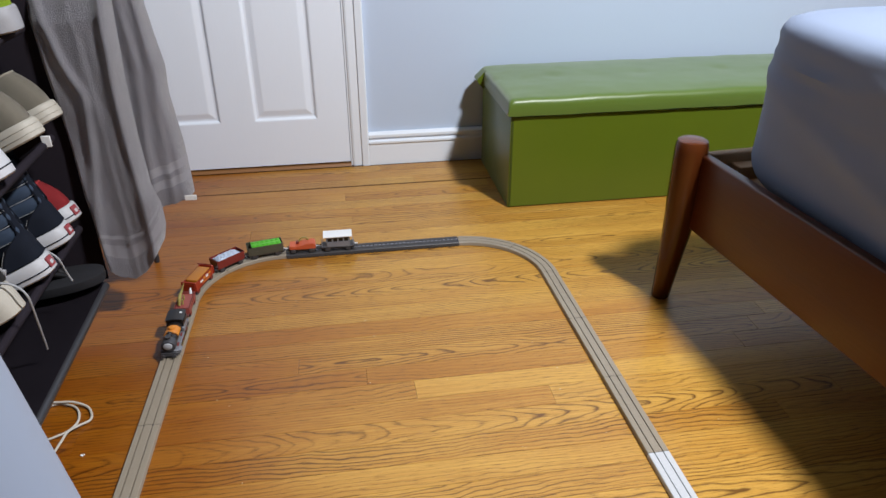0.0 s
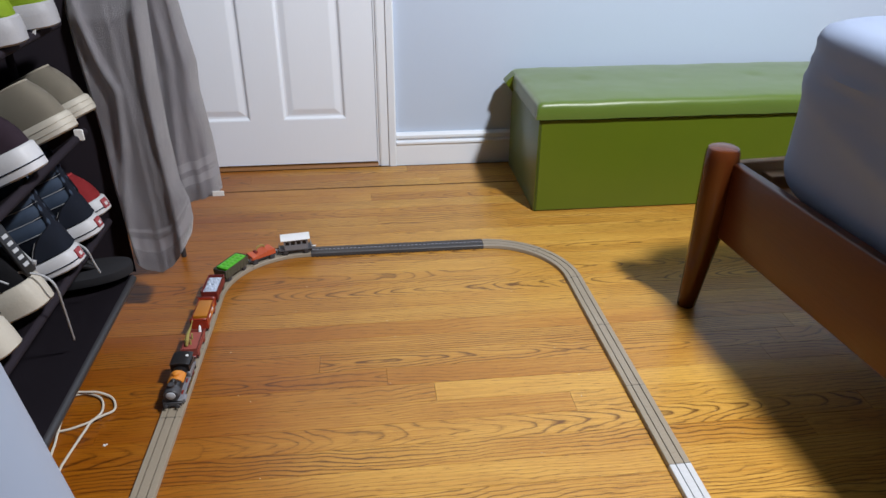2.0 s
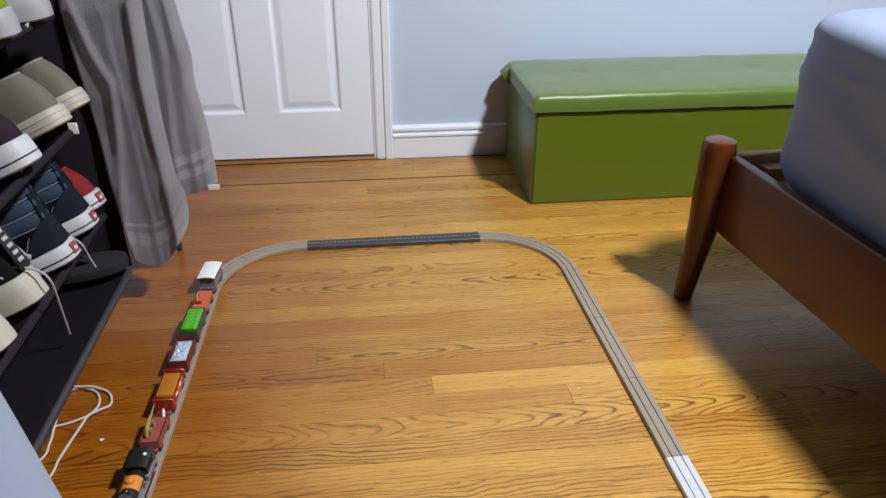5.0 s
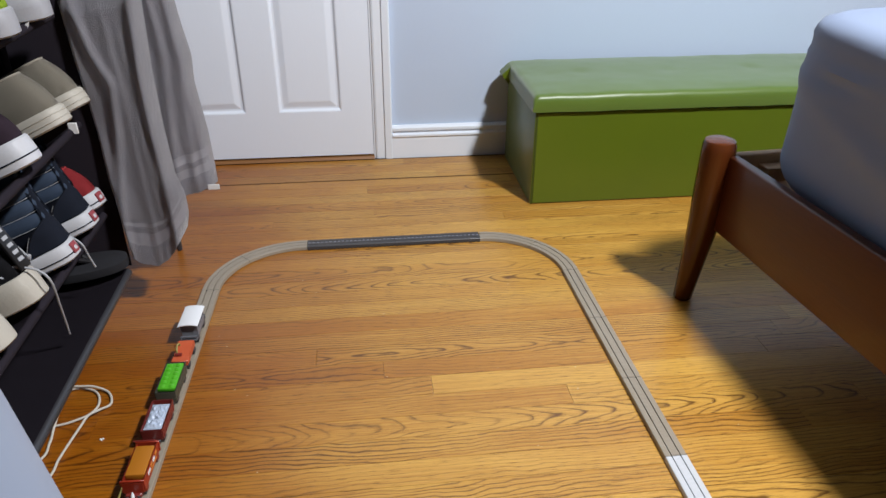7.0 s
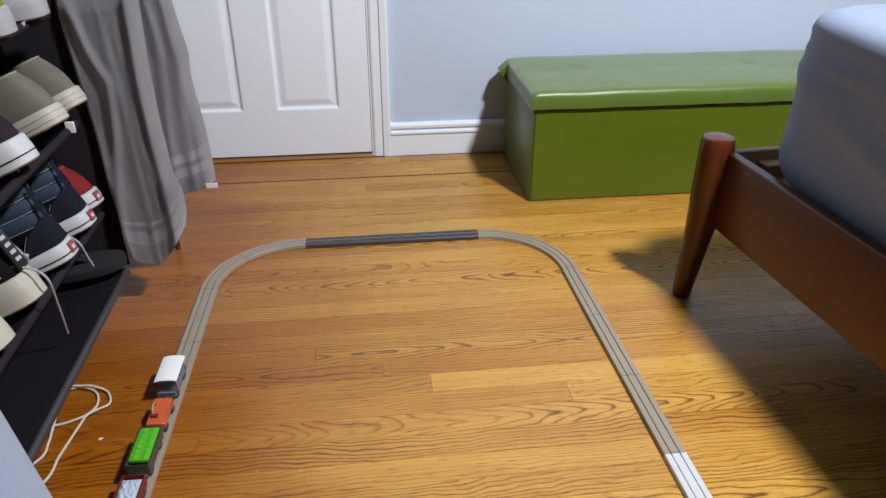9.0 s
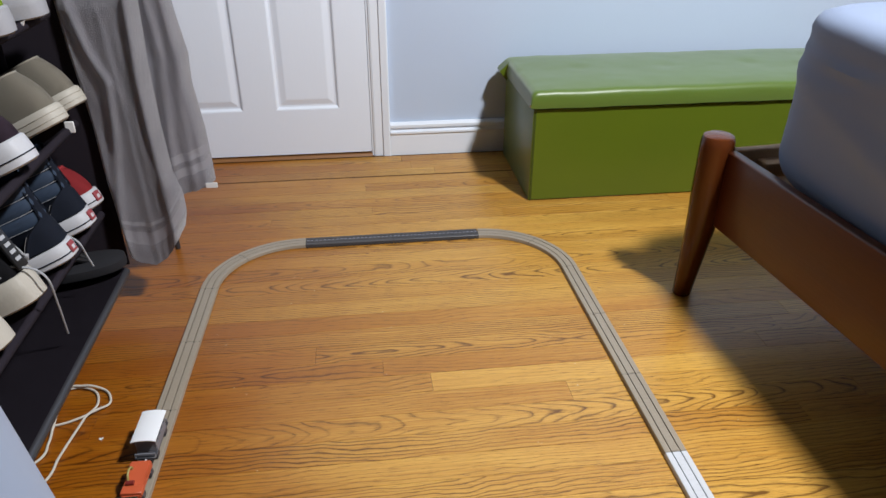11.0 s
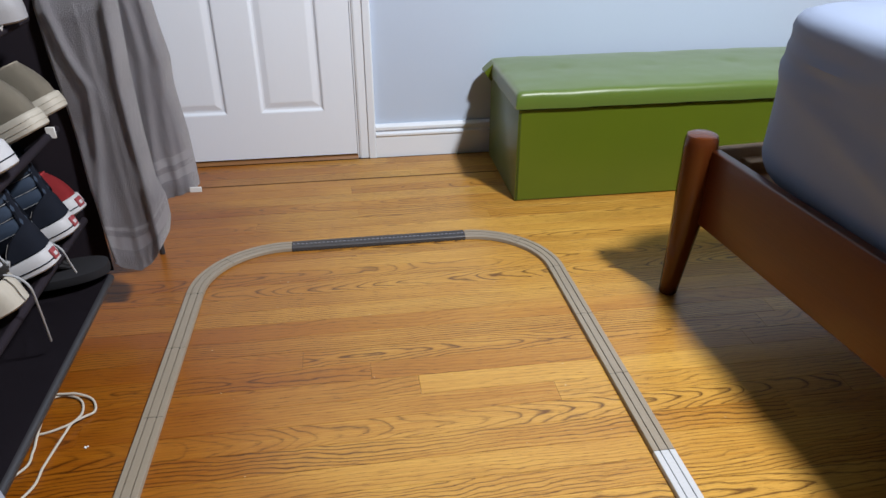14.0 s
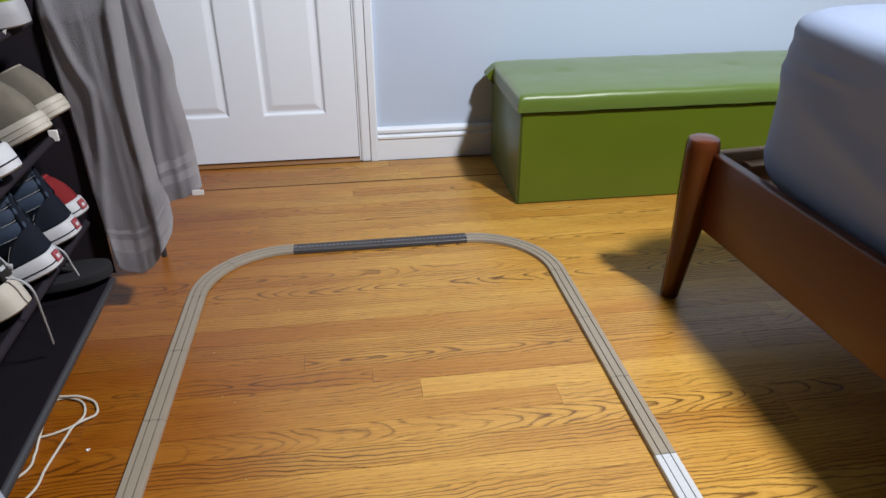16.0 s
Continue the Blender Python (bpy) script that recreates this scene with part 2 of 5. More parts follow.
P_AMBER = mat("amber_plastic", (0.42, 0.155, 0.012), (0.36, 0.125, 0.01), rough=0.4, scale=60, bump=0.1)
P_RED = mat("red_plastic", (0.34, 0.035, 0.014), (0.28, 0.028, 0.012), rough=0.32, scale=60, bump=0.03)
P_MAROON = mat("maroon_plastic", (0.20, 0.028, 0.022), (0.16, 0.022, 0.018), rough=0.36, scale=60, bump=0.03)
P_PINKRED = mat("brick_red_plastic", (0.31, 0.075, 0.06), (0.26, 0.06, 0.05), rough=0.42, scale=60, bump=0.03)
P_LIME = mat("bright_green_plastic", (0.085, 0.42, 0.018), (0.07, 0.36, 0.014), rough=0.4, scale=80, bump=0.1)
P_OLIVE = mat("grey_green_plastic", (0.085, 0.085, 0.062), (0.065, 0.066, 0.048), rough=0.45, scale=60, bump=0.05)
P_CORAL = mat("coral_orange_plastic", (0.55, 0.105, 0.04), (0.48, 0.085, 0.032), rough=0.4, scale=60, bump=0.04)
P_WHITE = mat("white_plastic", (0.78, 0.79, 0.80), (0.73, 0.74, 0.76), rough=0.4, scale=60, bump=0.02)
P_FOIL = mat("pale_blue_crumpled_load", (0.50, 0.56, 0.66), (0.36, 0.42, 0.54), rough=0.35, scale=60, bump=0.2, metal=0.1)
P_BONE = mat("olive_yellow_plastic", (0.33, 0.27, 0.08), (0.25, 0.20, 0.055), rough=0.5, scale=60, bump=0.05)
P_STEEL = mat("steel", (0.5, 0.5, 0.5), rough=0.3, metal=1.0, bump=0)


# ---- mesh helpers ----
def put(name, bm, material, parent=None, label="", smooth=False, m=None):
    me = bpy.data.meshes.new(name)
    bmesh.ops.recalc_face_normals(bm, faces=bm.faces)
    bm.to_mesh(me)
    bm.free()
    for mt in (material if isinstance(material, (list, tuple)) else (material,)):
        me.materials.append(mt)
    if smooth:
        for f in me.polygons:
            f.use_smooth = True
        me.set_sharp_from_angle(angle=radians(40))
    ob = new(name, me)
    if parent is not None:
        ob.parent = parent
    if m is not None:
        ob.matrix_basis = m
    if label:
        ob["label"] = label
    return ob


def part(name, bm, material, parent, label="", smooth=True, m=None):
    return put(name, bm, material, parent, label, smooth, m)


def thing(name, label, category, group="", m=None):
    ob = new(name)
    if m is not None:
        ob.matrix_basis = m
    return tagged(ob, label, category, group)


def box(x0, x1, y0, y1, z0, z1, bevel=0.0, seg=2, bm=None):
    b = bmesh.new()
    bmesh.ops.create_cube(b, size=1)
    for v in b.verts:
        v.co = Vector(((x0 + x1) / 2 + v.co.x * (x1 - x0), (y0 + y1) / 2 + v.co.y * (y1 - y0), (z0 + z1) / 2 + v.co.z * (z1 - z0)))
    if bevel:
        bmesh.ops.bevel(b, geom=list(b.edges), offset=bevel, segments=seg, profile=0.5, affect="EDGES")
    return join(bm, b)


def join(bm, b):
    if bm is None:
        return b
    me = bpy.data.meshes.new("tmp")
    b.to_mesh(me)
    b.free()
    bm.from_mesh(me)
    bpy.data.meshes.remove(me)
    return bm


def lathe(profile, n=24, bm=None, m=None):
    """Surface of revolution about z from (radius, z) pairs."""
    b = bmesh.new()
    rings = []
    for r, z in profile:
        rings.append([b.verts.new((r * math.cos(2 * math.pi * k / n), r * math.sin(2 * math.pi * k / n), z)) for k in range(n)])
    for a, c in zip(rings, rings[1:]):
        for k in range(n):
            b.faces.new((a[k], a[(k + 1) % n], c[(k + 1) % n], c[k]))
    b.faces.new(rings[0][::-1])
    b.faces.new(rings[-1])
    if m is not None:
        b.transform(m)
    return join(bm, b)


def tube(pts, r, n=8, bm=None, closed=False):
    """A round tube along points."""
    b = bmesh.new()
    pts = [Vector(p) for p in pts]
    rings, prev = [], Vector((0, 0, 1))
    for i, p in enumerate(pts):
        d = (pts[min(i + 1, len(pts) - 1)] - pts[max(i - 1, 0)]).normalized()
        s = d.cross(prev)
        if s.length < 1e-3:
            s = d.cross(Vector((1, 0, 0)))
        s.normalize()
        u = s.cross(d)
        prev = u
        rings.append([b.verts.new(p + r * (math.cos(2 * math.pi * k / n) * s + math.sin(2 * math.pi * k / n) * u)) for k in range(n)])
    for a, c in zip(rings, rings[1:]):
        for k in range(n):
            b.faces.new((a[k], a[(k + 1) % n], c[(k + 1) % n], c[k]))
    b.faces.new(rings[0][::-1])
    b.faces.new(rings[-1])
    return join(bm, b)


def spline(pts, n=8):
    """Catmull-Rom through points."""
    P = [Vector(p) for p in pts]
    P = [P[0] * 2 - P[1]] + P + [P[-1] * 2 - P[-2]]
    out = []
    for i in range(1, len(P) - 2):
        for k in range(n):
            t = k / n
            a, b, c, d = P[i - 1], P[i], P[i + 1], P[i + 2]
            out.append(0.5 * ((2 * b) + (c - a) * t + (2 * a - 5 * b + 4 * c - d) * t * t + (3 * b - a - 3 * c + d) * t ** 3))
    out.append(P[-2])
    return out


def prism(profile, x0, x1, bm=None, axis="x"):
    """A (u, v) outline pushed along an axis: x: (y, z); y: (x, z); z: (x, y)."""
    b = bmesh.new()
    order = {"x": lambda u, v, w: (w, u, v), "y": lambda u, v, w: (u, w, v), "z": lambda u, v, w: (u, v, w)}[axis]
    A = [b.verts.new(order(u, v, x0)) for u, v in profile]
    B = [b.verts.new(order(u, v, x1)) for u, v in profile]
    n = len(profile)
    for k in range(n):
        b.faces.new((A[k], A[(k + 1) % n], B[(k + 1) % n], B[k]))
    b.faces.new(A[::-1])
    b.faces.new(B)
    return join(bm, b)


# ---- setting ----
WY, LX, RX, SY, TOP = 2.335, -1.25, 2.47, -2.6, 2.74
PITCH = 0.0565
floor = tagged(put("floor", box(LX, RX, SY, 2.55, -0.06, -0.004), GAP), "varnished honey oak strip floor, worn", "floor", kind="structure")


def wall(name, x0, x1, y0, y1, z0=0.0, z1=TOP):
    return tagged(put(name, box(x0, x1, y0, y1, z0, z1), WALL_UNSEEN), "unseen wall, darkened to cut bounced light", "wall", kind="structure")


DL, DR, DH = -0.69, 0.037, 2.03
b = bmesh.new()
box(LX, DL - 0.012, WY, WY + 0.12, 0, TOP, bm=b)
box(DR + 0.012, RX, WY, WY + 0.12, 0, TOP, bm=b)
box(DL - 0.012, DR + 0.012, WY, WY + 0.12, DH + 0.012, TOP, bm=b)
tagged(put("wall_north", b, WALL), "pale blue painted plaster wall with a doorway", "wall", kind="structure")
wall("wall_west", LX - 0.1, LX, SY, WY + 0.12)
# unseen; set close beside the bed to block light getting under it
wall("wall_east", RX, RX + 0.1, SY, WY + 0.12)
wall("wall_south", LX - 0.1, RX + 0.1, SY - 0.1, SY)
wall("wall_hall", LX, 0.6, 2.56, 2.62)
tagged(put("ceiling", box(LX - 0.1, RX + 0.1, SY - 0.1, 2.62, TOP, TOP + 0.1), CEIL), "unseen ceiling, darkened to cut bounced light", "ceiling", kind="structure")

# baseboard with its moulded cap
prof = [(0, 0), (-0.016, 0), (-0.016, 0.074), (-0.021, 0.079), (-0.021, 0.085), (-0.010, 0.089), (-0.0095, 0.095), (-0.017, 0.099), (-0.017, 0.108), (-0.009, 0.115), (0, 0.116)]
tagged(put("baseboard", prism([(WY - 0.001 + u, v) for u, v in prof], 0.1005, RX - 0.002), TRIM), "white glossy moulded baseboard", "baseboard", kind="structure")


def door():
    y = WY - 0.004
    ob = tagged(put("door_1", box(DL, DR - 0.002, y + 0.004, y + 0.036, 0.016, DH), DOORP), "closed white panelled door with a worn bottom edge", "door", kind="structure")
    pw = 0.208
    cols = [(-0.274, -0.066), (-0.274 - 0.106 - pw, -0.274 - 0.106)]
    rows_ = [(0.172, 0.86), (0.985, 1.82)]
    b = bmesh.new()
    for x0, x1 in ((DL, cols[1][0]), (cols[1][1], cols[0][0]), (cols[0][1], DR - 0.003)):
        box(x0, x1, y - 0.004, y + 0.005, 0.016, DH, bm=b)
    for (x0, x1) in cols:
        for z0, z1 in ((0.016, rows_[0][0]), (rows_[0][1], rows_[1][0]), (rows_[1][1], DH)):
            box(x0 - 0.001, x1 + 0.001, y - 0.0039, y + 0.005, z0, z1, bm=b)
    part("door_rail", b, DOORP, ob, smooth=False)
    for (x0, x1) in cols:
        for z0, z1 in rows_:
            b = bmesh.new()
            rings = []
            for inset, d in ((0.0, -0.0036), (0.003, -0.0030), (0.010, 0.0030), (0.016, 0.0036), (0.034, -0.0012), (0.038, -0.0016)):
                rings.append([b.verts.new(c) for c in ((x0 + inset, y + d, z0 + inset), (x1 - inset, y + d, z0 + inset), (x1 - inset, y + d, z1 - inset), (x0 + inset, y + d, z1 - inset))])
            for a, c in zip(rings, rings[1:]):
                for k in range(4):
                    b.faces.new((a[k], a[(k + 1) % 4], c[(k + 1) % 4], c[k]))
            b.faces.new(rings[-1])
            part("door_panel", b, DOORP, ob, smooth=False)
    knob = lathe([(0.0, 0), (0.026, 0), (0.026, 0.006), (0.011, 0.010), (0.011, 0.03), (0.024, 0.038), (0.028, 0.05), (0.02, 0.062), (0.0, 0.065)], 20, m=pose(-0.01 - 0.06 + 0.04, y - 0.004, 0.95, 90, 0, 0))
    part("door_knob", knob, BRASS, ob, "dull brass knob")
    # casing
    cprof = lambda x0, x1: [(x0, WY), (x0, WY - 0.011), (x0 + 0.006, WY - 0.013), (x0 + 0.03, WY - 0.013), (x0 + 0.033, WY - 0.019), (x1 - 0.004, WY - 0.021), (x1, WY - 0.018), (x1, WY)]
    b = prism(cprof(0.043, 0.1), 0.0, DH + 0.06, axis="z")
    tagged(put("trim_door_side", b, TRIM), "white painted moulded door casing", "trim", kind="structure")
    b = prism([(2 * (DL - 0.006) - 0.0 - x + 0.049 - 0.0, yy) for x, yy in cprof(0.043, 0.1)], 0.0, DH + 0.06, axis="z")
    tagged(put("trim_door_side", b, TRIM), "white painted moulded door casing", "trim", kind="structure")
    b = prism([(WY, DH + 0.006), (WY - 0.016, DH + 0.006), (WY - 0.026, DH + 0.04), (WY - 0.028, DH + 0.058), (WY, DH + 0.06)], DL, 0.043)
    tagged(put("trim_door_head", b, TRIM), "white painted door head casing", "trim", kind="structure")
    b = box(DR - 0.001, DR + 0.0115, WY - 0.007, WY + 0.11, 0, DH + 0.01)
    box(DL - 0.0115, DL - 0.002, WY - 0.002, WY + 0.11, 0, DH + 0.01, bm=b)
    tagged(put("trim_door_jamb", b, TRIM), "white painted door jamb", "trim", kind="structure")
    b = prism([(WY - 0.016, 0.0005), (WY - 0.010, 0.008), (WY + 0.008, 0.0115), (WY + 0.09, 0.012), (WY + 0.10, 0.0005)], DL, DR)
    tagged(put("threshold", b, DARKWOOD), "dark worn wooden door threshold", "threshold", kind="structure")


door()
tagged(put("floor_border", box(LX + 0.01, 1.9, 2.137, 2.1435, -0.004, 0.0006), GAP), "dark seam strip where floor border begins", "floor", kind="structure")

# ---- ceiling lamp ----
cl = thing("ceiling_light", "round lit glass ceiling light on the darkened ceiling", "ceiling light", m=pose(LAMP[0], LAMP[1], 0))
part("base", lathe([(0.0, TOP - 0.03), (0.15, TOP - 0.03), (0.16, TOP - 0.015), (0.16, TOP - 0.001), (0.0, TOP - 0.001)], 32), TRIM, cl)
part("shade", lathe([(0.0, LAMP[2] + 0.004), (0.10, LAMP[2] + 0.006), (0.135, LAMP[2] + 0.03), (0.145, LAMP[2] + 0.06), (0.145, TOP - 0.031), (0.0, TOP - 0.0305)], 32), BULBM, cl, "lit frosted glass shade")


# ---- storage ottoman ----
def ottoman():
    x0, x1, y0, y1 = 0.490, 1.60, 1.902, 2.293
    o = thing("storage_ottoman", "long green leatherette storage ottoman against the wall", "ottoman", m=pose(x0, y0, 0))
    w, d = x1 - x0, y1 - y0
    body = part("body", box(0, w, 0, d, 0.001, 0.287, 0.003, 2), GREEN, o)
    part("front_panel", box(0.0075, w - 0.0075, -0.0022, 0.001, 0.004, 0.284, 0.0008, 1), GREEN, o)
    part("corner_seam", box(0.0035, 0.0068, -0.0016, 0.002, 0.002, 0.270), GREEN_DK, o, "dark stitched corner seam")
    # darker strip between body and lid paints the shade of the gap
    part("lid_gap_shade", box(0.010, w - 0.010, 0.012, d - 0.003, 0.2866, 0.2895), GREEN_DK, o, "dark strip painting the shade in the gap under the lid")
    # padded lid
    b = bmesh.new()
    nx, ny = 90, 48
    ease = lambda t: 0.12 * t + 0.88 * (0.5 - 0.5 * math.cos(math.pi * t))
    ox, oy = 0.011, 0.022
    X0, X1, Y0, Y1 = -ox, w + ox, -oy * 0.6, d + 0.004

    def top(u, v):
        ex = min(u, 1 - u) * (X1 - X0)
        ey = min(v, 1 - v) * (Y1 - Y0)
        r = 0.019
        fall = 0.0
        for e in (ex, ey):
            if e < r:
                fall += r - math.sqrt(max(0, r * r - (r - e) ** 2))
        puff = 0.009 * (1 - (2 * u - 1) ** 6) * (1 - (2 * v - 1) ** 4)
        dim = sum(0.0045 * math.exp(-(((u * w - cx) ** 2 + (v * d - d * 0.52) ** 2) / 0.0009)) for cx in (0.19, 0.46, 0.73, 0.98))
        n = 0.0024 * noise.noise((u * 9, v * 4, 0.3)) + 0.0009 * noise.noise((u * 31, v * 11, 0.7))
        return 0.339 - fall + puff - dim + n

    g = [[b.verts.new((X0 + (X1 - X0) * ease(i / nx), Y0 + (Y1 - Y0) * ease(j / ny), top(ease(i / nx), ease(j / ny)))) for i in range(nx + 1)] for j in range(ny + 1)]
    for j in range(ny):
        for i in range(nx):
            b.faces.new((g[j][i], g[j][i + 1], g[j + 1][i + 1], g[j + 1][i]))
    rim = [g[0][i] for i in range(nx + 1)] + [g[j][nx] for j in range(1, ny + 1)] + [g[ny][i] for i in range(nx - 1, -1, -1)] + [g[j][0] for j in range(ny - 1, 0, -1)]
    low = []
    for v in rim:
        q = v.co.copy()
        q.z = 0.2905 + 0.0020 * noise.noise((q.x * 14, q.y * 14, 1.7))
        low.append(b.verts.new(q))
    mid = []
    cx, cy = w / 2, d / 2
    for v in rim:
        q = v.co.copy()
        q.x += 0.0012 * (1 if q.x > X1 - 1e-4 else -1 if q.x < X0 + 1e-4 else 0)
        q.y += 0.0012 * (1 if q.y > Y1 - 1e-4 else -1 if q.y < Y0 + 1e-4 else 0)
        q.z = 0.303
        mid.append(b.verts.new(q))
    n = len(rim)
    for k in range(n):
        b.faces.new((rim[k], rim[(k + 1) % n], mid[(k + 1) % n], mid[k]))
        b.faces.new((mid[k], mid[(k + 1) % n], low[(k + 1) % n], low[k]))
    b.faces.new(low[::-1])
    lid = part("lid", b, GREEN_LID_HAZE, o, "padded green lid with shallow dimples")
    part("lid_flap", prism([(-0.006, 0.333), (-0.030, 0.311), (-0.034, 0.304), (-0.012, 0.276), (-0.006, 0.286)], d - 0.06, d - 0.012, axis="y"), GREEN, lid, "loose fold of cover sticking out at the lid corner")
    part("corner_wear", box(-0.0135, -0.0105, -0.0075, -0.003, 0.293, 0.302, 0.001, 1), LABEL, lid, "white worn spot on the lid corner")


ottoman()


# ---- bed ----
LEDGE = -0.30


def bed():
    o = thing("bed_frame", "cherry-stained wooden bed frame with tapered round posts", "bed frame", m=pose(0.757, 1.355, 0, 0, 0, 5.0))
    prof = [(0.0, 0.0), (0.019, 0.0), (0.0215, 0.004), (0.024, 0.05), (0.029, 0.13), (0.0345, 0.20), (0.0365, 0.27), (0.0365, 0.372), (0.0355, 0.386), (0.032, 0.3945), (0.026, 0.3975), (0.0, 0.399)]
    for px, py in ((0, 0), (1.45, 0), (0, -2.0), (1.45, -2.0)):
        b = lathe(prof, 28)
        for v in b.verts:
            v.co.x -= 0.018 * max(0, (0.2 - v.co.z) / 0.2)
        part("post", b, CHERRY_POST, o, "turned tapered post", m=pose(px, py, 0))
    for px in (0.006, 1.42):
        b = box(px, px + 0.024, -1.97, -0.028, 0.194, 0.370, 0.004, 3)
        part("side_rail", b, CHERRY, o)
    for py in (-0.012, -2.0):
        b = box(0.03, 1.43, py - 0.012, py + 0.012, 0.21, 0.366, 0.004, 3)
        part("end_rail", b, PINE, o, "raw wood end rail")
    part("ledger", box(0.031, 0.072, -1.95, LEDGE, 0.3185, 0.352, 0.002, 1), PINE, o, "raw wood ledger strip")
    part("ledger", box(1.394, 1.419, -1.95, -0.03, 0.262, 0.292, 0.002, 1), PINE, o, "raw wood ledger strip")
    part("corner_block", box(0.085, 0.135, -0.062, -0.026, 0.3185, 0.346, 0.002, 1), PINE, o, "raw wood corner block")
    for k in range(13):
        y = -0.10 - k * 0.148
        part("slat", box(0.034, 1.416, y - 0.036, y + 0.036, 0.3025, 0.318, 0.002, 1), PINE, o, "raw wood slat", smooth=False)
    # mattress under a fitted sheet
    b = bmesh.new()
    W, D, Hh = 1.33, 1.84, 0.358
    nu, nz = 320, 30
    rings = []
    for j in range(nz + 1):
        t = j / nz
        z = Hh * t
        r = 0.03
        e = 0.0
        if z > Hh - r:
            e = r - math.sqrt(max(0, r * r - (z - Hh + r) ** 2))
        if z < 0.08:
            e = 0.8 * (0.08 - math.sqrt(max(0, 0.08 ** 2 - (0.08 - z) ** 2)))
        ring = []
        hx, hy = W / 2 - e + 0.016 - 0.008 * t, D / 2 - e + 0.012 - 0.006 * t
        for k in range(nu):
            a = 2 * math.pi * k / nu
            c, s = math.cos(a), math.sin(a)
            p = 15.0
            q = (abs(c) ** p + abs(s) ** p) ** (-1 / p)
            x, y = hx * c * q, hy * s * q
            wr = 0.005 * noise.noise((x * 2.0, y * 1.6, z * 5 + 0.5 * y)) + 0.0016 * noise.noise((x * 9, y * 6, z * 30))
            crease = 1 - abs(noise.noise((x * 1.5, y * 1.6 + z * 2, z * 24 - y * 2)))
            flat = min(1.0, max((hy - abs(y)) / 0.10, (hx - abs(x)) / 0.10, 0.0))
            wr += 0.011 * flat * crease ** 5 * math.exp(-((z - 0.27) / 0.06) ** 2)
            wr += 0.012 * flat * math.exp(-((z - 0.22 + 0.30 * (0.80 - y)) / 0.026) ** 2) + 0.004 * flat * math.exp(-((z - 0.285 + 0.12 * (0.85 - y)) / 0.012) ** 2)
            dx = Vector((c, s, 0)) * wr
            ring.append(b.verts.new((x + dx.x, y + dx.y, z)))
        rings.append(ring)
    hem_line = [tuple(v.co) for v in rings[1]]
    for a, c in zip(rings, rings[1:]):
        for k in range(nu):
            b.faces.new((a[k], a[(k + 1) % nu], c[(k + 1) % nu], c[k]))
    last = rings[-1]
    for sc in (0.9, 0.7, 0.45, 0.2):
        ring = [b.verts.new((v.co.x * sc, v.co.y * sc, Hh + 0.004 * (1 - sc) + 0.003 * noise.noise((v.co.x * sc * 3, v.co.y * sc * 3, 5)))) for v in rings[-1]]
        for k in range(nu):
            b.faces.new((last[k], last[(k + 1) % nu], ring[(k + 1) % nu], ring[k]))
        last = ring
    b.faces.new(last)
    b.faces.new(rings[0][::-1])
    m = thing("mattress", "mattress in a creased grey-blue fitted sheet on the bed", "mattress")
    part("fitted_sheet", b, SHEET, m)
    hem = [Vector((v[0] * 0.985, v[1] * 0.988, 0.012)) for v in hem_line]
    part("hem", tube(hem + [hem[0]], 0.004, 6), SHEET, m, "gathered sheet hem")
    m.matrix_basis = pose(0.757, 1.355, 0, 0, 0, 5.0) @ pose(0.066, -0.062, 0.3185, 0, 0, -2.0) @ pose(W / 2, -D / 2, 0)


bed()


# ---- shoe rack ----
RF, RB, RY0, RY1 = -0.512, -0.82, 0.40, 1.42
TIERS = (0.145, 0.272, 0.480, 0.665)
SHELVES = (0.145, 0.252, 0.452, 0.662)
FRONTS = (RF, RF - 0.045, RF - 0.05, RF - 0.05)


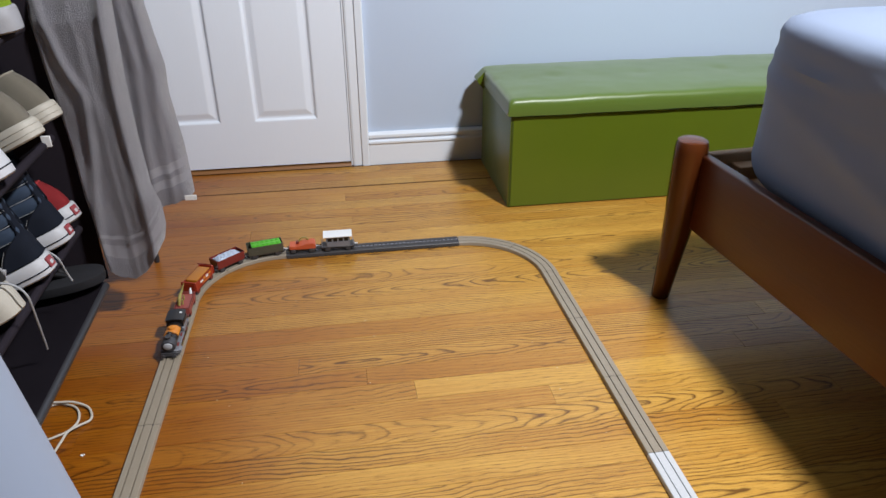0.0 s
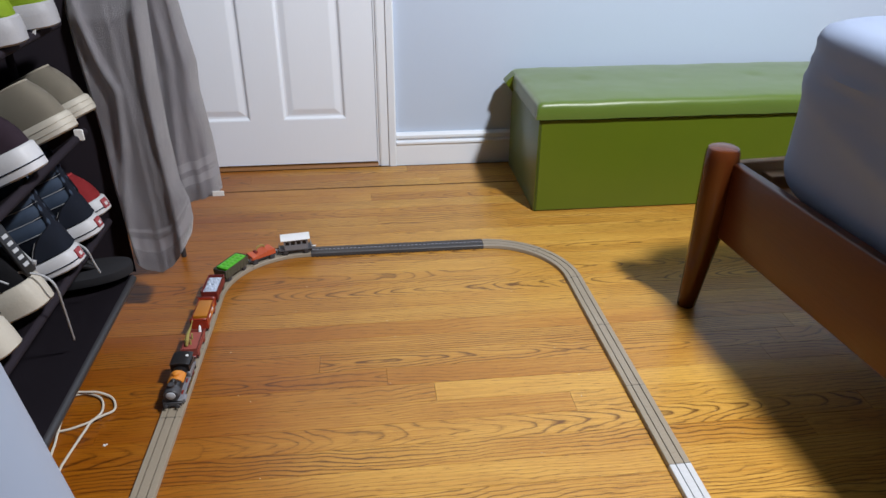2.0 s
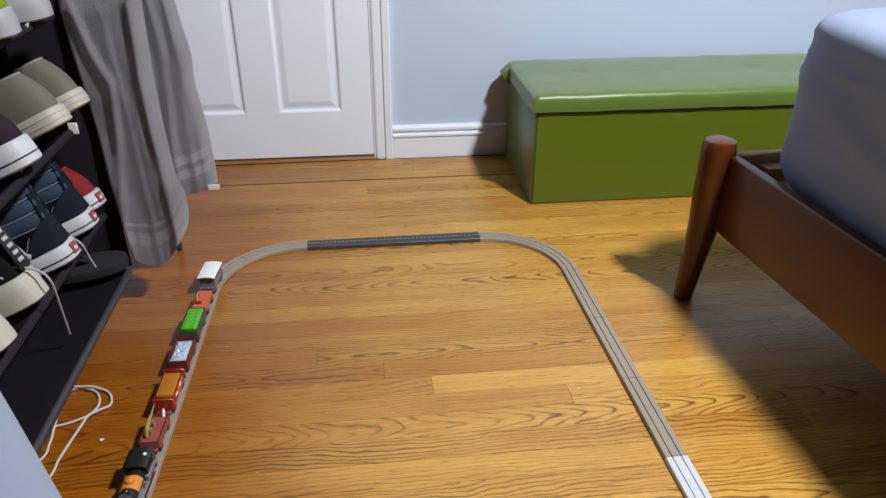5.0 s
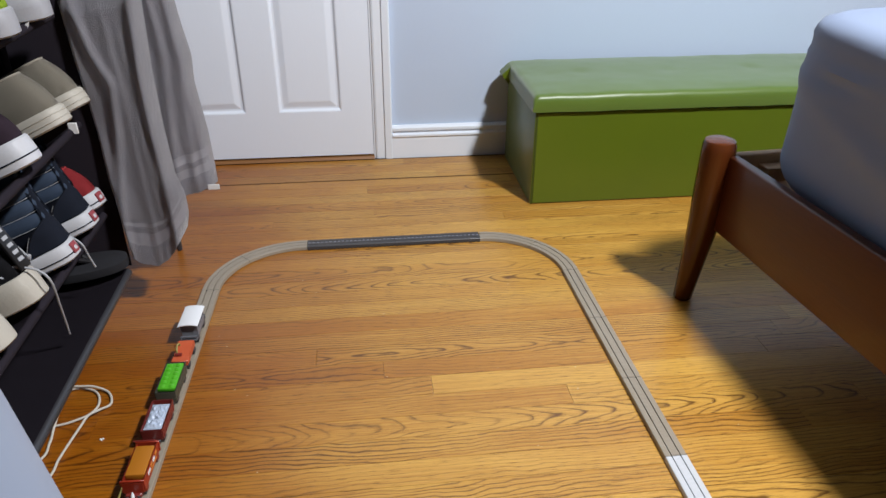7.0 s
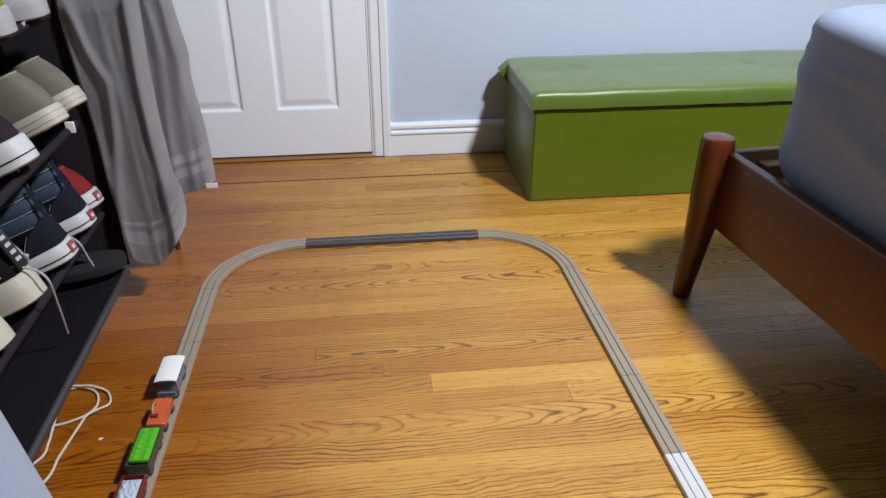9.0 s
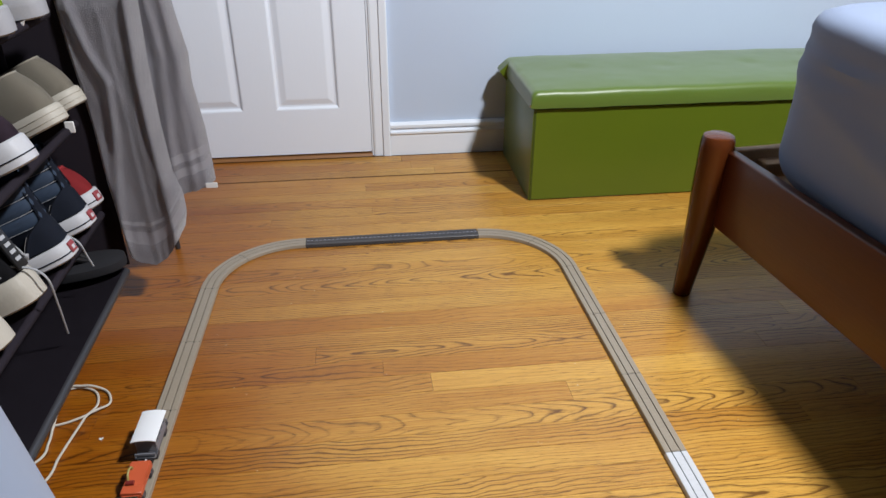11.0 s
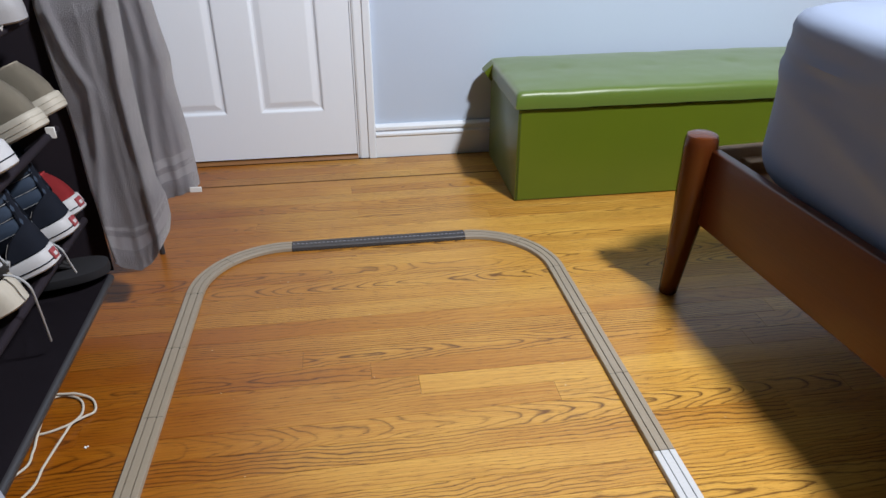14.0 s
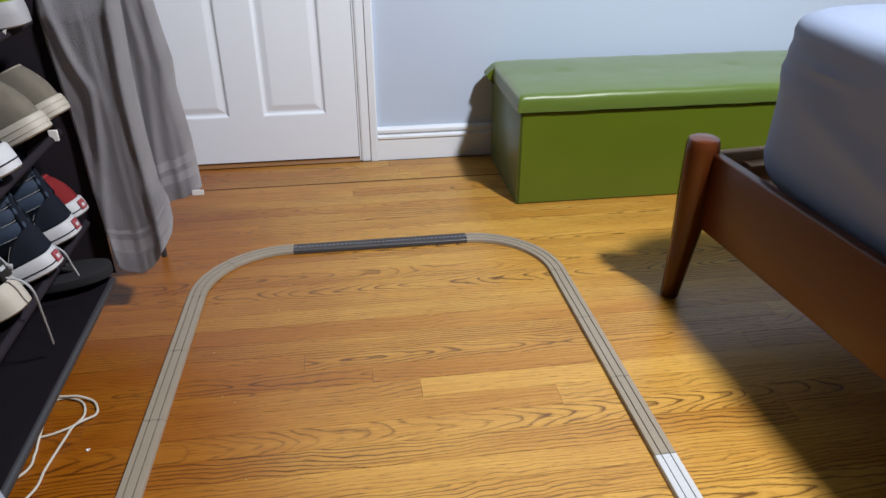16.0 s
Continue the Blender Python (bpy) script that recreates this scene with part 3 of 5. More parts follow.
def rack():
    o = thing("shoe_rack", "black fabric shoe rack with sloping shelves, full of shoes", "shoe rack")
    for x in (RF, RB):
        for y in (RY0, RY1):
            part("upright", tube([(x - (0.012 if y < 1 or x < -0.7 else 0.15), y, 0.0), (x - (0.012 if y < 1 or x < -0.7 else 0.15), y, 0.86)], 0.0075, 10), BLACKCLOTH, o)
    for z, fx, drop in zip(SHELVES, FRONTS, (0.0, 0.10, 0.15, 0.03)):
        y_end = RY1 - 0.06 if z == TIERS[0] else RY1
        for x, d in ((fx, 0.0), (RB, drop)):
            part("rail", tube([(x, RY0, z - d), (x, y_end, z - d)], 0.0085, 10), BLACKTUBE if z == TIERS[0] else BLACKCLOTH, o)
        b = bmesh.new()
        n, k = 24, 10
        g = []
        for j in range(n + 1):
            row = []
            for i in range(k + 1):
                u, v = i / k, j / n
                sag = 0.014 * math.sin(math.pi * u) * (0.6 + 0.4 * math.sin(v * 9))
                row.append(b.verts.new((RB + (fx - RB) * u, RY0 + (y_end - RY0) * v, z + 0.0095 - sag - drop * (1 - u))))
            g.append(row)
        for j in range(n):
            for i in range(k):
                b.faces.new((g[j][i], g[j][i + 1], g[j + 1][i + 1], g[j + 1][i]))
        bmesh.ops.solidify(b, geom=list(b.faces), thickness=0.002)
        part("shelf", b, BLACKCLOTH, o)
    part("shelf_tag", box(-0.562, -0.545, 1.372, 1.376, 0.450, 0.472, 0.001, 1), LABEL, o, "small white shelf tag")
    for x0, x1, z0, z1 in ((-0.583, -0.574, 0.648, 0.660), (-0.572, -0.566, 0.652, 0.670), (-0.563, -0.557, 0.656, 0.674)):
        part("shelf_mark", prism([(x0, z0), (x1, z0 + 0.002), (x1 + 0.006, z1), (x0 + 0.006, z1 - 0.003)], 1.299, 1.3012, axis="y"), LABEL, o, "pale mark on the dark shelf", smooth=False)
    part("back_panel", box(RB - 0.024, RB - 0.021, RY0, RY1 + 0.053, 0.1, 0.95), BLACKCLOTH, o, smooth=False)
    part("end_panel", box(RB - 0.021, RF - 0.030, RY1 + 0.050, RY1 + 0.053, 0.1, 0.95), BLACKCLOTH, o, smooth=False)


rack()


# ---- shoes ----
def half(s, W, p=3.2):
    return W * (0.72 + 0.28 * s * s * (3 - 2 * s)) * max(0.0, 1 - abs(2 * s - 1) ** p) ** (1 / p)


def outline(L, W, x0, x1, k=40, p=3.2):
    out = []
    for i in range(k):
        a = 2 * math.pi * i / k
        s = 0.5 - 0.5 * math.cos(a)
        w = half(s, W, p)
        out.append((x0 + (x1 - x0) * s, w * (1 if a <= math.pi else -1)))
    return out


def loft(levels, cap_low=True, cap_top=False):
    b = bmesh.new()
    rings = [[b.verts.new((x, y, z)) for x, y in pts] for pts, z in levels]
    n = len(rings[0])
    for a, c in zip(rings, rings[1:]):
        for k in range(n):
            b.faces.new((a[k], a[(k + 1) % n], c[(k + 1) % n], c[k]))
    if cap_low:
        b.faces.new(rings[0][::-1])
    if cap_top:
        b.faces.new(rings[-1])
    return b


def shoe(name, label, heel, yaw, tilt, upper, sole, L=0.285, W=0.056, collar=0.078, st=0.034, badge=False, stripes=0, band=None, quilt=None, toecap=None, strap=False, lace=None, group="shoes on the rack", roll=0):
    """Heel at the origin, toe along +x."""
    o = thing(name, label, "shoe", group, m=pose(*heel, roll, tilt, yaw))
    lev = []
    for z, g in ((0.0, -0.004), (0.003, 0.0), (st * 0.5, 0.001), (st - 0.003, 0.0), (st, -0.003)):
        lev.append((outline(L, W + g, -g, L + g), z + 0.0))
    b = loft(lev, True, True)
    for v in b.verts:
        s = v.co.x / L
        v.co.z += 0.012 * max(0, s - 0.72) / 0.28 * 1.0
    so = part("sole", b, sole, o)
    for k in range(stripes):
        z = st * (0.35 + 0.32 * k)
        pts = [Vector((x, y, z + 0.012 * max(0, x / L - 0.72) / 0.28)) for x, y in outline(L, W + 0.0012, -0.0012, L + 0.0012)]
        part("sole_line", tube(pts + [pts[0]], 0.0012, 5), NAVY_DK if sole is SOLEW else SOLECREAM, so)
    lev = []
    for t in (0, 0.12, 0.28, 0.45, 0.62, 0.8, 0.93, 1.0):
        z = st + (collar - 0.0) * t
        x0 = 0.004 + 0.030 * t * t if collar < 0.1 else 0.004 + 0.020 * t * (1 - t) - 0.004 * t
        x1 = L - 0.006 - (L * 0.50) * (t ** 0.62)
        w = (W - 0.004) * (1 - (0.40 * t * t if collar < 0.1 else 0.34 * t ** 0.8))
        lev.append((outline(L, w, x0, x1, p=2.7), z - 0.003))
    low = collar < 0.1
    rise = 0.0 if low else 0.008
    b = loft(lev, True, low)
    for v in b.verts:
        s = v.co.x / L
        v.co.z += 0.010 * max(0, s - 0.72) / 0.28
        v.co.z += rise * (1 - s / 0.24) * max(0.0, (v.co.z - st) / collar) ** 1.5
    bmesh.ops.solidify(b, geom=list(b.faces), thickness=0.004)
    up = part("upper", b, upper, o)
    rim = [Vector((x, y, st + collar - 0.004 + rise * (1 - x / L / 0.24))) for x, y in lev[-1][0]]
    part("collar", tube(rim + [rim[0]], 0.0022 if low else 0.0042, 6), band or upper, o, "padded collar")
    if low:
        top_ = lev[-1][0]
        part("lining", loft([([(x * 0.97 + 0.003, y * 0.95) for x, y in top_], st + collar * 0.70), ([(x * 0.97 + 0.003, y * 0.95) for x, y in top_], st + collar - 0.003)], True, True), upper, o, "shadowed lining inside the collar")
    part("insole", loft([([(x * 0.9 + 0.012, y * 0.8) for x, y in lev[3][0]], st + 0.012), ([(x * 0.88 + 0.014, y * 0.76) for x, y in lev[3][0]], st + 0.013)], True, True), BLACKCANVAS, o)
    if quilt:
        for k in range(4):
            t0, t1 = 0.30 + 0.165 * k, 0.30 + 0.165 * (k + 1)
            lv = []
            for t in (t0, t0 + 0.03, (t0 + t1) / 2, t1 - 0.03, t1 - 0.005):
                g = 0.0040 * math.sin(math.pi * (t - t0) / (t1 - t0 - 0.005)) - 0.002
                x0 = 0.004 + 0.010 * t * (1 - t) * 2 - 0.004 * t - g
                x1 = L - 0.006 - (L * 0.50) * (t ** 0.62) - 0.035
                w = (W - 0.004) * (1 - 0.34 * t ** 0.8) + g
                lv.append(([(x, y) for x, y in outline(L, w, x0, x1, p=2.7)], st + collar * t))
            part("quilted_band", loft(lv, False, False), quilt, up, "padded blue ankle band")
            pts = [Vector((x - 0.002, y * 1.05, st + collar * t0)) for x, y in lv[0][0]]
            part("stitch_line", tube(pts + [pts[0]], 0.0005, 4), THREAD, up)
        lv = []
        for t in (0.02, 0.10, 0.18, 0.26, 0.35, 0.55, 0.80, 0.97):
            x0 = 0.004 + 0.020 * t * (1 - t) - 0.004 * t - 0.0045
            w = (W - 0.004) * (1 - 0.34 * t ** 0.8) + 0.0045
            reach = float(np.interp(t, (0, 0.15, 0.26, 0.34, 1.0), (0.058, 0.044, 0.028, 0.0075, 0.0055)))
            slim = float(np.interp(t, (0, 0.26, 0.36, 1.0), (1.0, 1.0, 0.34, 0.28)))
            lv.append(([(min(x, reach), y * slim) for x, y in outline(L, w, x0, L * 0.7, p=2.7)], st + collar * t))
        part("heel_counter", loft(lv, True, True), upper, up, "black suede heel counter and strip")
        for sgn in (1, -1):
            pts = [Vector((max(q[0] for q in ring), sgn * (max(q[1] for q in ring) * 0.96 + 0.0015), z)) for ring, z in lv[:4]]
            part("stitch_line", tube(spline(pts, 4), 0.0005, 5), THREAD, up)
        w = W - 0.004
        for sgn in (1, -1):
            pts = [(0.05, sgn * (w * 0.86), st + 0.006), (0.09, sgn * w * 0.9, st + 0.035), (0.14, sgn * w * 0.86, st + 0.042), (0.17, sgn * w * 0.83, st + 0.035)]
            b = tube(spline(pts, 6), 0.007, 8)
            for v in b.verts:
                v.co.y = sgn * (w * 0.86) + (v.co.y - sgn * w * 0.86) * 0.4
            part("side_stripe", b, SOLEW, up, "white side stripe")
    if badge:
        part("heel_badge", box(-0.0035, 0.002, -0.009, 0.009, 0.008, st - 0.006, 0.002, 2), BADGE, so, "red rubber heel badge")
        part("badge_mark", box(-0.0043, 0.0, -0.0045, 0.0045, 0.0125, st - 0.0135, 0.001, 1), SOLEW, so, "small white mark")
    if toecap:
        lv = []
        for t in (0, 0.1, 0.22, 0.34, 0.44):
            z = st + collar * t
            x1 = L - 0.004 - (L * 0.50) * (t ** 0.62)
            w = (W - 0.002) * (1 - 0.34 * t ** 0.8)
            pts = [(x, y * 1.03) for x, y in outline(L, w, 0.004, x1 + 0.003, p=2.7)]
            lv.append(([(max(x, L * 0.70 + 0.0 * t), y) for x, y in pts], z - 0.001 + 0.008))
        part("toe_cap", loft(lv, True, True), toecap, o, "white rubber toe cap")
    if strap:
        sb = part("heel_strap", box(-0.006, 0.0, -0.012, 0.012, st + 0.004, st + collar + 0.012, 0.002, 2), P_BLACK, up, "black heel pull strap")
        for k in range(5):
            z = st + 0.018 + k * 0.013
            part("strap_mark", box(-0.0066, -0.0055, -0.006, 0.006, z, z + 0.006), THREAD, up, "white strap lettering bar", smooth=False)
        for sgn in (1, -1):
            pts = [(0.012, sgn * (W * 0.62), st + 0.01), (0.03, sgn * W * 0.78, st + collar * 0.5), (0.055, sgn * W * 0.74, st + collar * 0.86)]
            part("edge_trim", tube(spline(pts, 6), 0.0014, 5), THREAD, up, "thin white edge line")
    if lace:
        inv = o.matrix_basis.inverted()
        part("lace", tube([inv @ Vector(p) for p in spline(lace, 8)], 0.0019, 6), THREAD, o, "dangling white lace")
    return o


SX = -0.525
TZ = TIERS[1] + 0.012
HT = dict(collar=0.155, badge=True, stripes=1, quilt=NAVY, group="navy high-tops")
shoe("high_top_shoe", "navy quilted high-top skate shoe with white sole on the rack", (SX, 1.190, TZ), 175, 21, NAVY_DK, SOLEW, **HT)
shoe("high_top_shoe", "navy quilted high-top skate shoe with white sole on the rack", (SX - 0.005, 1.318, TZ), 175, 21, NAVY_DK, SOLEW,
     lace=((-0.553, 1.234, 0.300), (-0.543, 1.228, 0.298), (-0.529, 1.221, 0.288), (-0.526, 1.228, 0.26), (-0.522, 1.235, 0.232)), **HT)
shoe("canvas_shoe", "red canvas low shoe with white rubber sole on the rack", (SX - 0.016, 1.400, TZ + 0.004), 168, 23, REDC, SOLEW, collar=0.066, badge=True, stripes=1)
BS = dict(collar=0.080, st=0.050, strap=True, group="black running shoes")
shoe("running_shoe", "black running shoe with thick white foam sole on the rack", (SX, 1.035, TZ + 0.012), 170, 24, BLACKCANVAS, SOLECREAM,
     lace=((-0.575, 1.030, 0.355), (-0.548, 1.033, 0.350), (-0.525, 1.033, 0.343), (-0.509, 1.029, 0.325), (-0.516, 1.049, 0.27), (-0.525, 1.07, 0.215), (-0.531, 1.083, 0.185)), **BS)
shoe("running_shoe", "black running shoe with thick white foam sole on the rack", (SX, 0.905, TZ + 0.012), 170, 24, BLACKCANVAS, SOLECREAM, **BS)
TZ = TIERS[2] + 0.012
shoe("suede_shoe", "tan suede chukka shoe with ridged cream sole on the rack", (SX - 0.003, 1.405, TZ + 0.008), 165, 26, TAN, SOLECREAM, collar=0.078, stripes=2, group="tan suede shoes")
shoe("suede_shoe", "tan suede chukka shoe with ridged cream sole on the rack", (SX - 0.003, 1.300, TZ + 0.008), 165, 26, TAN, SOLECREAM, collar=0.078, stripes=2, group="tan suede shoes")
shoe("suede_shoe", "plum suede low shoe with a thick white sole on the rack", (SX, 1.140, TZ - 0.004), 168, 24, PURPLE, SOLEW, collar=0.07, st=0.045, stripes=1)
TZ = TIERS[3] + 0.010
shoe("running_shoe", "lime green running shoe with a white foam sole on the rack", (SX, 1.335, TZ), 178, 7, LIME, SOLEGREY, collar=0.07, st=0.042, group="lime running shoes")
shoe("running_shoe", "lime green running shoe with a white foam sole on the rack", (SX, 1.195, TZ), 178, 7, LIME, SOLEGREY, collar=0.07, st=0.042, group="lime running shoes")


def sandal(m):
    o = thing("flip_flop", "dark grey foam flip-flop on the bottom rack shelf", "flip-flop", m=m)
    b = loft([(outline(0.27, 0.047, 0.0, 0.27, p=2.6), 0.0), (outline(0.27, 0.049, -0.001, 0.271, p=2.6), 0.006), (outline(0.27, 0.048, 0, 0.27, p=2.6), 0.018), (outline(0.27, 0.044, 0.004, 0.266, p=2.6), 0.020)], True, True)
    part("sole", b, GREYFOAM, o)
    for s in (1, -1):
        part("strap", tube(spline([(0.20, 0.0, 0.02), (0.17, s * 0.018, 0.04), (0.12, s * 0.036, 0.044), (0.08, s * 0.044, 0.018)], 6), 0.006, 8), P_BLACK, o)


sandal(pose(-0.765, 1.298, TIERS[0] + 0.012, 0, -4, 10))


# ---- towel on its stand ----
def towel():
    o = thing("towel_stand", "dark towel stand behind the shoe rack", "towel stand")
    for x in (-0.502, -0.80):
        part("leg", tube([(x, 1.722, 0.0), (x, 1.722, 1.06)], 0.007, 10), BLACKTUBE, o)
    part("bar", tube([(-0.80, 1.57, 1.06), (-0.34, 1.57, 1.06)], 0.008, 10), BLACKTUBE, o)
    for x in (-0.502, -0.80):
        part("arm", tube([(x, 1.722, 1.055), (x, 1.57, 1.055)], 0.007, 10), BLACKTUBE, o)
    t = thing("towel", "large grey terry towel hanging in deep folds", "towel")

    def along(line, z):
        """x of a line of (x, z) points, given from the top down."""
        return float(np.interp(-z, [-q for _, q in line], [p for p, _ in line]))

    def sheet(name, left, right, y0, y1, zt, bottom, seed, bands, folds, near):
        nu, nv = 110, 120
        b = bmesh.new()
        g = []
        for j in range(nv + 1):
            v = j / nv
            row = []
            for i in range(nu + 1):
                u = i / nu
                z = zt + (bottom(u) - zt) * v
                x = along(left, z) * (1 - u) + along(right, z) * u
                y = y0 + (y1 - y0) * min(1.0, v * 2.4)
                for line, wide, high in folds:
                    dd = (x - along(line, z)) / wide
                    y -= high * math.exp(-dd * dd * (1.0 if dd > 0 else 0.6))
                y += 0.035 * max(0, (u - 0.86) / 0.14) ** 2 + 0.022 * max(0, (0.10 - u) / 0.10) ** 2
                y += 0.008 * noise.noise((u * 2.2, v * 4, seed)) + 0.0022 * noise.noise((u * 9, v * 12, seed))
                if any(a < v < c for a, c in bands):
                    y += 0.0016
                q = float(np.interp(x, (-0.56, -0.44), near))
                zz = z + 0.004 * noise.noise((u * 8, v * 3, seed + 9)) * v + (0.0022 * noise.noise((u * 60, 0.5, seed)) if j == nv else 0)
                row.append(b.verts.new((x * q, y * q, 0.92 + (zz - 0.92) * q)))
            g.append(row)
        for j in range(nv):
            for i in range(nu):
                f = b.faces.new((g[j][i], g[j][i + 1], g[j + 1][i + 1], g[j + 1][i]))
                v = (j + 0.5) / nv
                f.material_index = 1 if any(a < v < c for a, c in bands) else 0
        bmesh.ops.solidify(b, geom=list(b.faces), thickness=0.011)
        return part(name, b, (TOWEL, TOWEL_BAND), t)

    ridge = [(-0.585, 1.06), (-0.563, 0.684), (-0.536, 0.566), (-0.512, 0.508), (-0.523, 0.40), (-0.545, 0.25), (-0.555, 0.1)]
    roll_ = [(-0.45, 1.06), (-0.446, 0.68), (-0.452, 0.53), (-0.451, 0.40), (-0.446, 0.30), (-0.44, 0.10)]
    short = [(-0.52, 1.06), (-0.512, 0.68), (-0.50, 0.60), (-0.49, 0.10)]
    sheet("front_fall", [(-0.62, 1.06), (-0.590, 0.685), (-0.580, 0.52), (-0.572, 0.40), (-0.570, 0.275), (-0.562, 0.176), (-0.555, 0.10)],
          [(-0.432, 1.06), (-0.430, 0.68), (-0.436, 0.53), (-0.436, 0.40), (-0.430, 0.29), (-0.416, 0.242), (-0.415, 0.19), (-0.432, 0.12)], 1.66, 1.515, 1.06,
          lambda u: 0.068 + 0.085 * u ** 4 + 0.035 * (1 - u) ** 5, 0.4, ((0.888, 0.899), (0.915, 0.952)), ((ridge, 0.009, 0.011), (roll_, 0.009, 0.010), (short, 0.008, 0.003)), (0.957, 0.945))
    crest = [(-0.43, 1.06), (-0.425, 0.636), (-0.418, 0.532), (-0.424, 0.434), (-0.431, 0.343), (-0.435, 0.2)]
    outer = [(-0.40, 1.06), (-0.392, 0.64), (-0.386, 0.55), (-0.395, 0.40), (-0.39, 0.2)]
    back = sheet("back_fall", [(-0.52, 1.06), (-0.50, 0.60), (-0.49, 0.2)], [(-0.40, 1.06), (-0.384, 0.668), (-0.375, 0.60), (-0.365, 0.54), (-0.368, 0.48), (-0.357, 0.366), (-0.352, 0.25)], 1.70, 1.580, 1.06,
                 lambda u: 0.202 + 0.036 * u, 2.1, ((0.884, 0.905), (0.924, 0.954)), ((crest, 0.010, 0.009), (outer, 0.010, 0.005)), (0.95, 0.95))
    b = tube([(-0.62, 1.57, 1.06), (-0.36, 1.57, 1.06)], 0.042, 16)
    part("top_fold", b, TOWEL, t)
    part("label", box(-0.349, -0.324, 1.491, 1.4935, 0.270, 0.282, 0.0005, 1), LABEL, back, "white care label", m=pose(0, 0, 0))


towel()

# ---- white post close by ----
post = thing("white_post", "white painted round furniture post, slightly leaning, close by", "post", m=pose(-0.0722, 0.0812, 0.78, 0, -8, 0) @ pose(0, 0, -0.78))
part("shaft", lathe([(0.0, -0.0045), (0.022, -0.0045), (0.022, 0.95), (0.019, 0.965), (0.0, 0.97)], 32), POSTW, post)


# ---- toy track ----
S_ARC, RAD = 0.33, 0.21
CXL, CXR, CY = -0.174, 0.293, 1.492
TILT = 0.021


def track_at(s):
    """Centre line: place and heading (the train's way), s = 0 at the start of the curve beside the rack."""
    if s <= 0:
        return Vector((CXL - s, CY + RAD, 0)), Vector((-1, 0, 0))
    if s <= S_ARC:
        a = s / RAD
        return Vector((CXL - RAD * math.sin(a), CY + RAD * math.cos(a), 0)), Vector((-math.cos(a), -math.sin(a), 0))
    d = s - S_ARC
    return Vector((CXL - RAD - TILT * d, CY - d, 0)), Vector((-TILT, -1, 0)).normalized()


def right_at(s):
    """Centre line beyond the dark straight, towards the bed side."""
    if s <= S_ARC:
        a = s / RAD
        return Vector((CXR + RAD * math.sin(a), CY + RAD * math.cos(a), 0)), Vector((math.cos(a), -math.sin(a), 0))
    d = s - S_ARC
    return Vector((CXR + RAD + 0.0135 * d, CY - d, 0)), Vector((0.0135, -1, 0)).normalized()


TRACK_H = 0.0095
HALF = [(0.0205, 0.0), (0.0210, 0.0012), (0.0198, 0.0085), (0.0188, TRACK_H), (0.0092, TRACK_H), (0.0090, 0.0058), (0.0072, 0.0058), (0.0070, TRACK_H - 0.0002)]
SECTION = HALF + [(-u, v) for u, v in HALF[::-1]]


def track_piece(at, s0, s1, material, label, curved):
    gap = 0.0006
    n = 18 if curved else 2
    b = bmesh.new()
    rings = []
    for k in range(n + 1):
        p, d = at(s0 + gap + (s1 - s0 - 2 * gap) * k / n)
        side = Vector((-d.y, d.x, 0))
        rings.append([b.verts.new(p + side * u + Vector((0, 0, v + 0.0004))) for u, v in SECTION])
    m = len(SECTION)
    for a, c in zip(rings, rings[1:]):
        for k in range(m):
            b.faces.new((a[k], a[(k + 1) % m], c[(k + 1) % m], c[k]))
    b.faces.new(rings[0][::-1])
    b.faces.new(rings[-1])
    o = thing("track_piece", label, "toy track", "toy train track")
    part("roadbed", b, material, o, smooth=False)
    b = bmesh.new()
    cnt = int((s1 - s0) / 0.0107)
    for k in range(cnt):
        p, d = at(s0 + (k + 0.5) * (s1 - s0) / cnt)
        a = math.degrees(math.atan2(d.y, d.x))
        for y0, y1 in ((-0.0062, 0.0062), (0.0098, 0.0180), (-0.0180, -0.0098)):
            t = box(-0.0026, 0.0026, y0, y1, TRACK_H - 0.0006, TRACK_H + 0.00035)
            t.transform(pose(p.x, p.y, 0, 0, 0, a))
            join(b, t)
        if material is CHARCOAL:
            for y0, y1 in ((-0.0232, -0.0205), (0.0205, 0.0232)):
                t = box(-0.0028, 0.0028, y0, y1, 0.0005, 0.005)
                t.transform(pose(p.x, p.y, 0, 0, 0, a))
                join(b, t)
    # teeth lighter than the charcoal track: their glints are put into the colour
    if material is CHARCOAL:
        tb = bmesh.new()
        for k in range(cnt):
            p, d = at(s0 + (k + 0.5) * (s1 - s0) / cnt)
            t = box(-0.0030, 0.0030, 0.0012, 0.0042, 0.0055, TRACK_H + 0.0010)
            t.transform(pose(p.x, p.y, 0, 0, 0, math.degrees(math.atan2(d.y, d.x)) + 180))
            join(tb, t)
        part("tooth_strip", tb, P_TOOTH_GLINT, o, "row of teeth with their glints painted grey", smooth=False)
    part("sleeper_strip", b, material, o, smooth=False)
    p, d = at(s1)
    a = math.degrees(math.atan2(d.y, d.x))
    b = box(-0.004, 0.004, -0.0075, 0.0075, TRACK_H - 0.001, TRACK_H + 0.0009, 0.0004, 1)
    part("connector", b, material, o, "clip connector", m=pose(p.x, p.y, 0, 0, 0, a) @ pose(-0.006, 0, 0))
    b = box(-0.0007, 0.0007, -0.0195, 0.0195, TRACK_H - 0.004, TRACK_H - 0.0002)
    part("joint", b, JOINT, o, "dark joint line", m=pose(p.x, p.y, 0, 0, 0, a))
    return o


